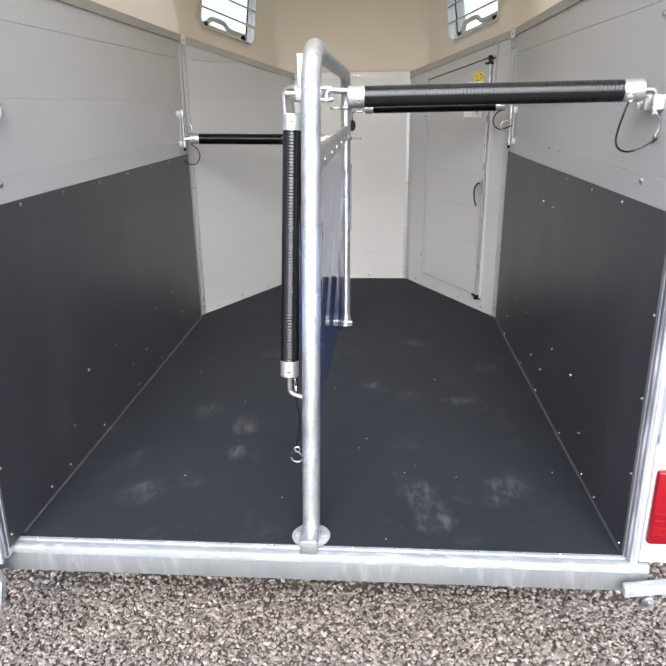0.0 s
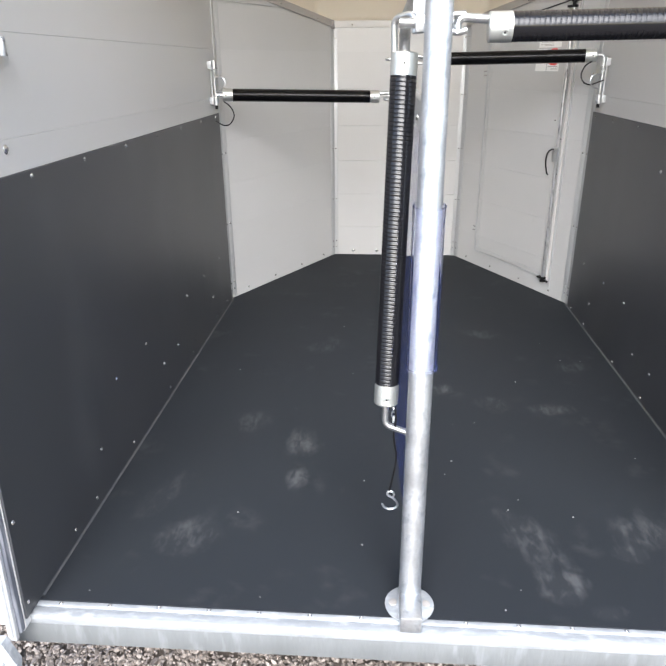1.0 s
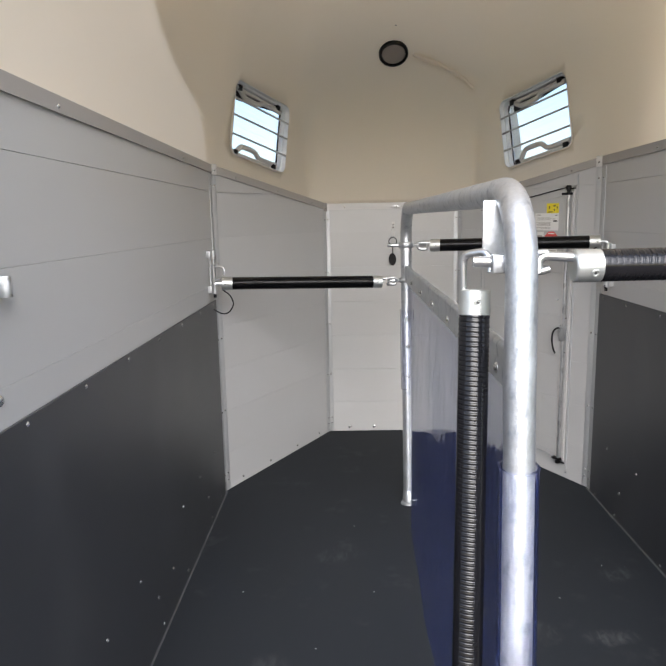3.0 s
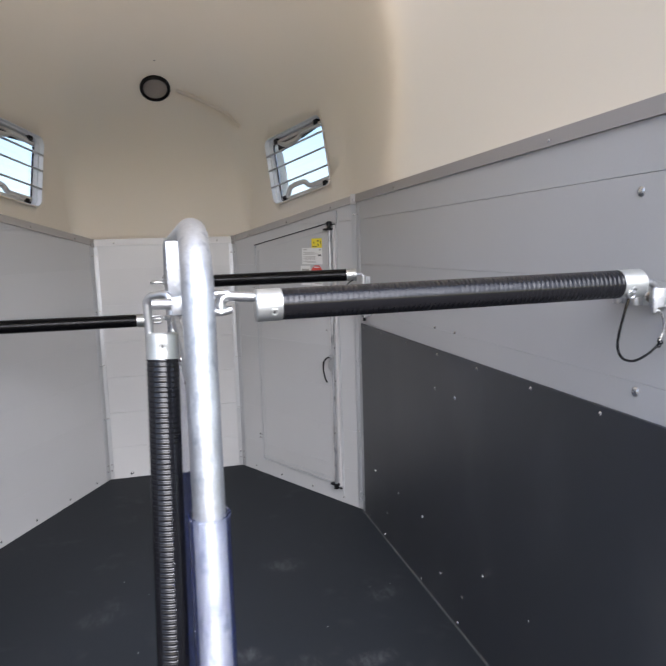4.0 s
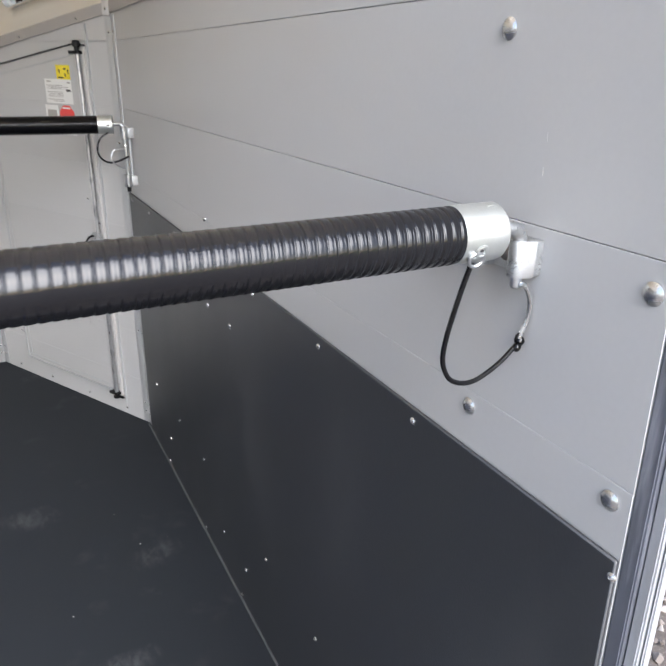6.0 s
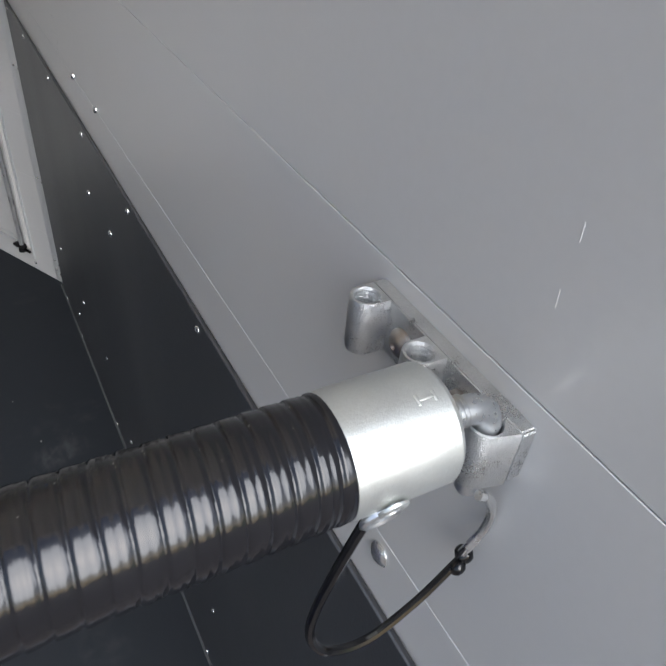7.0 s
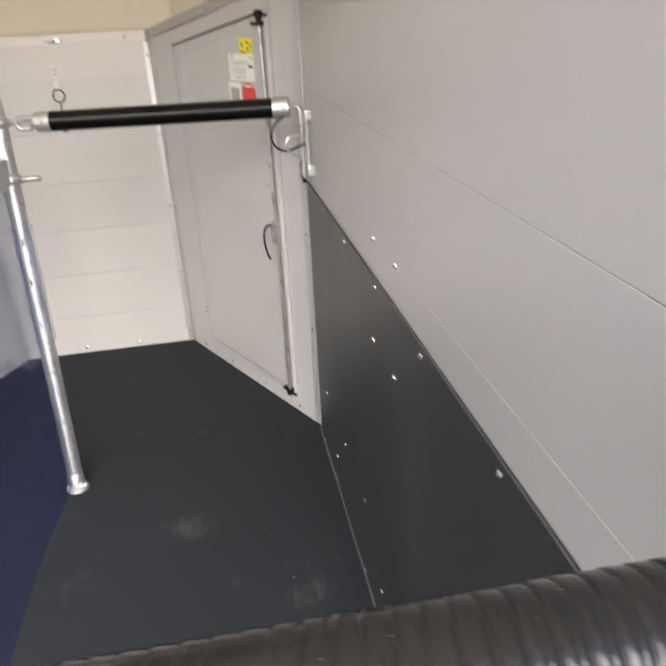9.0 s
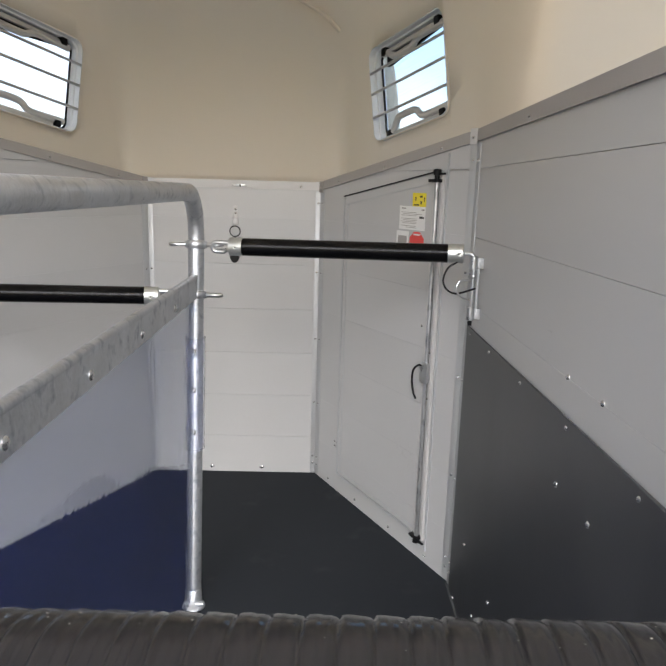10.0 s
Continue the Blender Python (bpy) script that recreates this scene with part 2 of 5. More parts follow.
# stones differ from one another
_nt = STONE.node_tree
_geo, _ramp, _mul = _nt.nodes.new("ShaderNodeNewGeometry"), _nt.nodes.new("ShaderNodeValToRGB"), _nt.nodes.new("ShaderNodeMix")
_nt.links.new(_geo.outputs["Random Per Island"], _ramp.inputs[0])
_ramp.color_ramp.elements[0].color, _ramp.color_ramp.elements[1].color = (0.13, 0.108, 0.092, 1), (0.40, 0.35, 0.31, 1)
_mid = _ramp.color_ramp.elements.new(0.55)
_mid.color = (0.25, 0.21, 0.18, 1)
_nt.links.new(_ramp.outputs[0], _nt.nodes["Principled BSDF"].inputs["Base Color"])

# the clear blue-tinted sheet of the partition and the window panes
PVC = bpy.data.materials.new("clear_blue_pvc")
PVC.use_nodes = True
_b = PVC.node_tree.nodes["Principled BSDF"]
_b.inputs["Base Color"].default_value = (0.63, 0.655, 0.70, 1)
_b.inputs["Transmission Weight"].default_value = 1.0
_b.inputs["Roughness"].default_value, _b.inputs["IOR"].default_value = 0.04, 1.15
_n, _bp = PVC.node_tree.nodes.new("ShaderNodeTexNoise"), PVC.node_tree.nodes.new("ShaderNodeBump")
_n.inputs["Scale"].default_value = 9.0
_c, _m = PVC.node_tree.nodes.new("ShaderNodeTexCoord"), PVC.node_tree.nodes.new("ShaderNodeMapping")
_m.inputs["Scale"].default_value = (1.0, 1.6, 0.22)
PVC.node_tree.links.new(_c.outputs["Object"], _m.inputs[0])
PVC.node_tree.links.new(_m.outputs[0], _n.inputs["Vector"])
_bp.inputs["Strength"].default_value, _bp.inputs["Distance"].default_value = 0.22, 0.008
PVC.node_tree.links.new(_n.outputs["Fac"], _bp.inputs["Height"])
PVC.node_tree.links.new(_bp.outputs[0], _b.inputs["Normal"])
_pt = PVC.node_tree
_df, _mx = _pt.nodes.new("ShaderNodeBsdfDiffuse"), _pt.nodes.new("ShaderNodeMixShader")
_df.inputs[0].default_value = (0.05, 0.10, 0.55, 1)
_mx.inputs[0].default_value = 0.06
_pt.links.new(_b.outputs[0], _mx.inputs[1])
_pt.links.new(_df.outputs[0], _mx.inputs[2])
_pt.links.new(_mx.outputs[0], _pt.nodes["Material Output"].inputs[0])
WRAP = PVC.copy()
WRAP.name = "clear_wrap_pvc"
WRAP.node_tree.nodes["Principled BSDF"].inputs["Base Color"].default_value = (0.95, 0.96, 0.99, 1)
WRAP.node_tree.nodes["Principled BSDF"].inputs["IOR"].default_value = 1.15
WRAP.node_tree.nodes["Mix Shader"].inputs[0].default_value = 0.018
PANE = bpy.data.materials.new("clear_pane")
PANE.use_nodes = True
_b = PANE.node_tree.nodes["Principled BSDF"]
_b.inputs["Base Color"].default_value = (0.95, 0.97, 0.98, 1)
_b.inputs["Transmission Weight"].default_value = 1.0
_b.inputs["Roughness"].default_value, _b.inputs["IOR"].default_value = 0.02, 1.45


# ---- building helpers ----
def thing(name, base, label, category, group="", kind=""):
    ob = new(name)
    ob.empty_display_size = 0.05
    ob.location = base
    return tagged(ob, label, category, group, kind)


def under(ob, parent):
    ob.parent = parent
    ob.matrix_parent_inverse = Matrix.Translation(-parent.location) if parent.type == "EMPTY" else Matrix.Identity(4)


def to_mesh(name, bm, mat, smooth=True, angle=35):
    bmesh.ops.recalc_face_normals(bm, faces=bm.faces[:])
    me = bpy.data.meshes.new(name)
    for e in bm.edges:
        if len(e.link_faces) == 2 and e.calc_face_angle(0) > radians(angle):
            e.smooth = False
    for f in bm.faces:
        f.smooth = smooth
    bm.to_mesh(me)
    bm.free()
    me.materials.append(mat)
    return me


def part(name, bm, mat, parent=None, label="", kind=""):
    """Links a bmesh, built in world places, as one mesh under a thing or part."""
    ob = new(name, to_mesh(name, bm, mat))
    if parent is not None:
        under(ob, parent)
    return tagged(ob, label, kind=kind)


def piece(name, me, m, parent):
    """An object of its own on a shared mesh, under a thing or part."""
    ob = new(name, me)
    under(ob, parent)
    ob.matrix_basis = m
    return ob


def plain(u, d, z):
    return Vector((u, d, z))


def box(bm, a, b, f=plain, bevel=0.0):
    """A box between two corners, in the frame of f."""
    vs = [bm.verts.new(f(x, y, z)) for x in (a[0], b[0]) for y in (a[1], b[1]) for z in (a[2], b[2])]
    faces = [bm.faces.new([vs[k] for k in q]) for q in ((0, 1, 3, 2), (4, 6, 7, 5), (0, 4, 5, 1), (2, 3, 7, 6), (0, 2, 6, 4), (1, 5, 7, 3))]
    if bevel:
        edges = list({e for fc in faces for e in fc.edges})
        bmesh.ops.recalc_face_normals(bm, faces=faces)
        bmesh.ops.bevel(bm, geom=edges, offset=bevel, segments=2, profile=0.5, affect="EDGES", clamp_overlap=True)


def slab(bm, pts, d0, d1, f=plain, axis="d"):
    """A prism on an outline of (u, z) points, from depth d0 to d1; or of (u, d) points, from height d0 to d1."""
    if axis == "d":
        lo, hi = [bm.verts.new(f(u, d0, z)) for u, z in pts], [bm.verts.new(f(u, d1, z)) for u, z in pts]
    else:
        lo, hi = [bm.verts.new(f(u, d, d0)) for u, d in pts], [bm.verts.new(f(u, d, d1)) for u, d in pts]
    bm.faces.new(lo[::-1])
    bm.faces.new(hi)
    n = len(pts)
    for k in range(n):
        bm.faces.new((lo[k], lo[(k + 1) % n], hi[(k + 1) % n], hi[k]))


def sweep(bm, pts, r, seg=12, closed=False, caps=True):
    """A round bar along a line of points."""
    pts = [Vector(p) for p in pts]
    n = len(pts)
    rings, side = [], None
    for k, p in enumerate(pts):
        a = pts[(k - 1) % n] if closed or k else p
        b = pts[(k + 1) % n] if closed or k < n - 1 else p
        way = (b - a).normalized()
        if side is None:
            side = way.orthogonal().normalized()
        side = (side - way * side.dot(way)).normalized()
        up = way.cross(side)
        rr = r[k] if isinstance(r, (list, tuple)) else r
        rings.append([bm.verts.new(p + rr * (math.cos(t) * side + math.sin(t) * up)) for t in [2 * math.pi * j / seg for j in range(seg)]])
    for k in range(n if closed else n - 1):
        A, B = rings[k], rings[(k + 1) % n]
        for j in range(seg):
            bm.faces.new((A[j], A[(j + 1) % seg], B[(j + 1) % seg], B[j]))
    if caps and not closed:
        bm.faces.new(rings[0][::-1])
        bm.faces.new(rings[-1])


def turned(bm, p0, p1, profile, seg=24):
    """A body of revolution from p0 to p1; profile: (metres along, radius)."""
    p0, p1 = Vector(p0), Vector(p1)
    way = (p1 - p0).normalized()
    side = way.orthogonal().normalized()
    up = way.cross(side)
    rings = []
    for s, r in profile:
        c = p0 + way * s
        rings.append([bm.verts.new(c + max(r, 1e-4) * (math.cos(t) * side + math.sin(t) * up)) for t in [2 * math.pi * j / seg for j in range(seg)]])
    for A, B in zip(rings, rings[1:]):
        for j in range(seg):
            bm.faces.new((A[j], A[(j + 1) % seg], B[(j + 1) % seg], B[j]))
    bm.faces.new(rings[0][::-1])
    bm.faces.new(rings[-1])


def arc_line(pts, radius, steps=8):
    """A line of points with its inner corners rounded."""
    pts = [Vector(p) for p in pts]
    out = [pts[0]]
    for a, b, c in zip(pts, pts[1:], pts[2:]):
        u, v = (a - b).normalized(), (c - b).normalized()
        half = u.angle(v) / 2
        cut = min(radius / math.tan(half), 0.49 * (a - b).length, 0.49 * (c - b).length)
        r = cut * math.tan(half)
        centre = b + (u + v).normalized() * (r / math.sin(half))
        s, e = (b + u * cut) - centre, (b + v * cut) - centre
        full = s.angle(e)
        ax = s.cross(e).normalized()
        for k in range(steps + 1):
            out.append(centre + Matrix.Rotation(full * k / steps, 3, ax) @ s)
    out.append(pts[-1])
    return out


def smooth_line(pts, steps=8):
    """A Catmull-Rom line through points."""
    P = [Vector(p) for p in pts]
    P = [2 * P[0] - P[1]] + P + [2 * P[-1] - P[-2]]
    out = []
    for a, b, c, d in zip(P, P[1:], P[2:], P[3:]):
        for k in range(steps):
            t = k / steps
            out.append(0.5 * (2 * b + (c - a) * t + (2 * a - 5 * b + 4 * c - d) * t * t + (3 * b - a - 3 * c + d) * t ** 3))
    return out + [P[-2]]


def rounded(w, h, r, cx=0.0, cz=0.0, steps=5):
    """A rounded rectangle as (u, z) points."""
    out = []
    for sx, sz, a0 in ((1, 1, 0), (-1, 1, 90), (-1, -1, 180), (1, -1, 270)):
        for k in range(steps + 1):
            a = radians(a0 + 90 * k / steps)
            out.append((cx + sx * (w / 2 - r) + r * math.cos(a), cz + sz * (h / 2 - r) + r * math.sin(a)))
    return out


def dome_mesh(name, r, h, mat, seg=10):
    bm = bmesh.new()
    turned(bm, (0, 0, 0), (0, 0, 1), [(0, r), (h * 0.35, r * 0.97), (h * 0.75, r * 0.68), (h * 0.93, r * 0.42), (h, r * 0.25), (h * 0.75, r * 0.12)], seg)
    return to_mesh(name, bm, mat)


DOME_S = dome_mesh("screw", 0.0050, 0.0036, SCREW)
DOME_M = dome_mesh("rivet", 0.0062, 0.0045, SCREW)
_bm = bmesh.new()
turned(_bm, (0, 0, 0), (0, 0, 1), [(0, 0.0098), (0.0012, 0.0097), (0.0016, 0.0092), (0.0028, 0.0078), (0.0040, 0.0055), (0.0046, 0.0030), (0.0047, 0.0012)], 24)
DOME_L = to_mesh("bolt", _bm, SCREW)
DOME_B = dome_mesh("bolt", 0.0088, 0.0062, BRONZE, 20)
HOLE = dome_mesh("screw_hole", 0.0045, 0.0020, EDGE)
_bm = bmesh.new()
turned(_bm, (0, 0, 0), (0, 0, 1), [(0, 0.0066), (0.0012, 0.0064), (0.0018, 0.0052), (0.0016, 0.0040), (0.0002, 0.0033), (-0.004, 0.0030)], 14)
CAP_RIVET = to_mesh("rivet", _bm, SATIN)
# ink-coloured disc that paints the shade inside a cap rivet's hole
RIVET_SHADE = dome_mesh("socket", 0.0023, 0.0006, INK, 8)


def stud(me, place, way, parent):
    m = Vector(way).to_track_quat("Z", "Y").to_matrix().to_4x4()
    m.translation = Vector(place)
    return piece(me.name.split(".")[0], me, m, parent)


# ---- plan ----
W, CY, FX, FY = 0.825, 2.045, 0.366, 2.898          # half width, y of the side corners, half width and y of the front
TOP, FTOP = 1.455, 1.303                             # wall tops at the sides and at the front
NU = Vector((FX - W, FY - CY, 0)).normalized()       # along the right nose wall
NL = math.hypot(FX - W, FY - CY)
NIN = Vector((-NU.y, NU.x, 0))                       # into the room from it


def nose_r(u, d, z):
    return Vector((W, CY, 0)) + NU * u + NIN * d + Vector((0, 0, z))


def nose_l(u, d, z):
    p = nose_r(u, d, z)
    return Vector((-p.x, p.y, p.z))


def side_r(u, d, z):
    return Vector((W - d, u, z))


def side_l(u, d, z):
    return Vector((-W + d, u, z))


def front(u, d, z):
    return Vector((u, FY - d, z))


def rear_edge(z, sgn=1):
    """The y at which the side walls end: the rear opening leans forward a little and stands a little askew."""
    return 0.018 + 0.027 * z if sgn > 0 else -0.040 + 0.040 * z


SEAMS = [-0.021 + 0.196 * k for k in range(9)]


def plank_wall(name, f, u0, u1, top0, top1, label):
    """A wall of horizontal planks on a backing, between u0 and u1, whose top runs from top0 to top1."""
    start = (lambda z: rear_edge(z, -1 if f is side_l else 1)) if u0 is None else (lambda z: u0)
    bm = bmesh.new()
    slab(bm, [(start(-0.03), -0.03), (u1, -0.03), (u1, top1), (start(top0), top0)], -0.034, -0.006, f)
    wall = tagged(part(name, bm, PLANK), label, "wall", kind="structure")
    tops = SEAMS[1:] + [9.0]
    for lo, hi in zip(SEAMS, tops):
        lo, g = max(lo, -0.02), 0.0005 if f is front else 0.0002 if u0 is not None else 0.0006 if lo > 1.2 or hi > 1.3 else 0.00028
        a, b = min(hi - g, top0), min(hi - g, top1)
        if min(top0, top1) <= lo + 0.004 and max(top0, top1) <= lo + 0.01:
            continue
        pts = [(start(lo), lo + g), (u1, lo + g), (u1, b), (start(a), a)]
        if b <= lo + g:
            k = (top0 - lo - g) / (top0 - top1)
            pts = [(u0, lo + g), (u0 + (u1 - u0) * k, lo + g), (u0, a)]
        bm = bmesh.new()
        slab(bm, pts, -0.006, 0.0, f)
        if u0 is None:
            bmesh.ops.bevel(bm, geom=bm.edges[:], offset=0.00035, segments=1, affect="EDGES")
        part("plank", bm, PLANK, wall)
    return wall


# ---- the trailer's shell ----
bm = bmesh.new()
plan = [(-W, 0.020), (W, 0.020), (W, CY), (FX, FY), (-FX, FY), (-W, CY)]
slab(bm, plan, -0.045, 0.0, axis="z")
floor = tagged(part("floor", bm, MAT), "dark grey rubber floor mat with pale scuffs", "floor", kind="structure")

wall_right = plank_wall("wall_right", side_r, None, CY, TOP + 0.020, TOP, "light grey plank side wall with a black kick board")
wall_left = plank_wall("wall_left", side_l, None, CY, TOP + 0.020, TOP, "light grey plank side wall with a black kick board")
wall_nose_right = plank_wall("wall_nose_right", nose_r, 0.0, NL, TOP, FTOP, "light grey slanting plank wall with a door in it")
wall_nose_left = plank_wall("wall_nose_left", nose_l, 0.0, NL, TOP, FTOP, "light grey slanting plank wall")
wall_front = plank_wall("wall_front", front, -FX, FX, FTOP, FTOP, "pale grey plank front wall")

# kick boards with their screws
SCREWS_R = {0.876: [0.043, 0.348, 0.611, 0.892, 1.168, 1.447, 1.726, 1.955], 0.263: [0.610, 0.856, 1.309, 1.549, 1.83],
            0.125: [0.46, 0.992, 1.154, 1.688], 0.018: [0.045, 0.26, 0.388, 0.66, 1.027, 1.326, 1.724, 1.93]}
SCREWS_L = {0.880: [0.05, 0.300, 0.563, 0.844, 1.122, 1.398, 1.68, 1.93], 0.277: [0.560, 0.808, 1.274, 1.530, 1.80],
            0.143: [0.406, 0.950, 1.113, 1.65], 0.036: [-0.024, 0.210, 0.339, 0.617, 0.983, 1.287, 1.694, 1.9]}
PAIRS = [1.196, 1.046]
for f, wall, sgn in ((side_r, wall_right, 1), (side_l, wall_left, -1)):
    bm = bmesh.new()
    slab(bm, [(rear_edge(0, sgn), 0.002), (CY - 0.046, 0.002), (CY - 0.046, 0.893), (rear_edge(0.893, sgn), 0.893)], 0.0005, 0.006, f)
    bmesh.ops.bevel(bm, geom=bm.edges[:], offset=0.0015, segments=1, affect="EDGES")
    board = part("kick_board", bm, KICK, wall, "matt black kick board")
    inward = Vector((-sgn, 0, 0))
    for z, row in (SCREWS_R if sgn > 0 else SCREWS_L).items():
        for y in row:
            stud(DOME_S, f(y, 0.0056, z), inward, board)
    for z in (0.655, 0.442, 0.235):
        stud(DOME_S, f(rear_edge(z, sgn) + (0.012 if sgn > 0 else 0.0165), 0.0056, z), inward, board)
    for y in PAIRS if sgn > 0 else []:
        stud(DOME_M, f(y - 0.009, 0.0056, 0.759), inward, board)
        stud(DOME_M, f(y, 0.0, 0.961), inward, wall)
    for z in (1.319, 1.129, 0.941):
        stud(DOME_L, f(0.064 if sgn > 0 else 0.046, 0.0, z), inward, wall)
    for z in (1.319, 0.941):
        stud(DOME_L, f(0.255 if sgn > 0 else 0.232, 0.0, z), inward, wall)
    # two short pale scratches in the paint above the bracket
    for y, z in ((0.193, 1.232), (0.193, 1.203)) if sgn > 0 else ():
        bm = bmesh.new()
        slab(bm, [(y - 0.0006, z - 0.004), (y - 0.0002, z - 0.0042), (y + 0.0004, z + 0.004), (y, z + 0.0035)], 0.0, 0.0002, f)
        part("scratch", bm, PALE, wall)
    # sealing strip where the board meets the mat
    bm = bmesh.new()
    slab(bm, [(0.006, 0.001), (0.010, 0.001), (0.006, 0.005)], 0.03, CY - 0.01, lambda a, u, z, f=f: f(u, a, z))
    part("edge_strip", bm, EDGE, board)

# aluminium angles in the corners
def corner_strip(fa, ua, wa, fb, ub, wb, top, parent, screws=5):
    """An angle strip of two thin legs, one along each wall, from the floor to top."""
    for f, u, sgn, width in ((fa, ua, -1, wa), (fb, ub, 1, wb)):
        bm = bmesh.new()
        a, b = sorted((u + sgn * 0.0005, u + sgn * width))
        box(bm, (a, 0.0004, 0.003), (b, 0.0026, top - 0.03), f, 0.0006)
        strip = part("corner_strip", bm, ALU, parent)
        for k in range(screws):
            z = 0.05 + (top - 0.13) * k / (screws - 1)
            c = f((a + b) / 2, 0.0024, z)
            stud(DOME_S, c, f((a + b) / 2, 0.1, z) - f((a + b) / 2, 0.0, z), strip)
        c = f((a + b) / 2, 0.0024, 0.085)
        stud(DOME_S, c, f((a + b) / 2, 0.1, 0) - f((a + b) / 2, 0.0, 0), strip)


corner_strip(side_r, CY, 0.045, nose_r, 0.0, 0.030, TOP, wall_nose_right)
corner_strip(side_l, CY, 0.045, nose_l, 0.0, 0.030, TOP, wall_nose_left)
corner_strip(nose_r, NL, 0.036, front, FX, -0.022, FTOP, wall_front)
corner_strip(nose_l, NL, 0.036, front, -FX, 0.022, FTOP, wall_front)


# grey capping along the tops of the walls, with joint covers
def capping(name, f, u0, u1, t0, t1, parent, n, mat=None):
    bm = bmesh.new()
    slab(bm, [(u0, t0 - 0.026), (u1, t1 - 0.026), (u1, t1 + 0.002), (u0, t0 + 0.002)], 0.0004, 0.0065, f)
    slab(bm, [(u0, t0 + 0.002), (u1, t1 + 0.002), (u1, t1 + 0.008), (u0, t0 + 0.008)], -0.036, 0.0065, f)
    cap = part(name, bm, mat or TRIM, parent, "plastic capping")
    for k in range(n):
        q = (k + 0.5) / n
        u, z = u0 + (u1 - u0) * q, t0 + (t1 - t0) * q - 0.014
        stud(DOME_S, f(u, 0.0062, z), f(u, 1, 0) - f(u, 0, 0), cap)
    return cap


capping("capping", side_r, 0.045, CY, TOP + 0.020, TOP, wall_right, 2)
capping("capping", side_l, 0.045, CY, TOP + 0.020, TOP, wall_left, 2)
capping("capping", nose_r, 0.0, NL, TOP, FTOP, wall_nose_right, 3)
capping("capping", nose_l, 0.0, NL, TOP, FTOP, wall_nose_left, 3)
front_cap = capping("capping", front, -FX, FX, FTOP, FTOP, wall_front, 0, PALE)
for u in (-0.262, 0.281):
    stud(DOME_S, front(u, 0.0062, FTOP - 0.013), (0, -1, 0), front_cap)
for f, u, t, par in ((nose_r, 0.012, TOP, wall_nose_right), (nose_l, 0.012, TOP, wall_nose_left), (nose_r, NL - 0.016, FTOP, wall_front), (nose_l, NL - 0.016, FTOP, wall_front),
                     (side_r, 0.062, TOP + 0.020, wall_right), (side_l, 0.062, TOP + 0.020, wall_left)):
    bm = bmesh.new()
    w = 0.012 if u == 0.062 else 0.016
    box(bm, (u - w, 0.006, t - 0.034), (u + w, 0.0095, t + 0.011), f, 0.001)
    cover = part("joint_cover", bm, PALE if u in (0.012, 0.062) else TRIM, par)
    stud(DOME_M if u == 0.062 else DOME_S, f(u, 0.0093, t - 0.015), f(u, 1, 0) - f(u, 0, 0), cover)

# a small catch in the middle of the front capping
bm = bmesh.new()
box(bm, (0.008, 0.0066, FTOP - 0.020), (0.046, 0.0105, FTOP - 0.008), front, 0.0012)
hasp = part("hasp", bm, ZINC, front_cap)
for u in (-0.002, 0.026, 0.054):
    bm = bmesh.new()
    box(bm, (u - 0.004, 0.0067, FTOP - 0.018), (u + 0.004, 0.0118, FTOP - 0.010), front, 0.001)
    part("knuckle", bm, GREYP if u != 0.026 else BLACK, hasp)


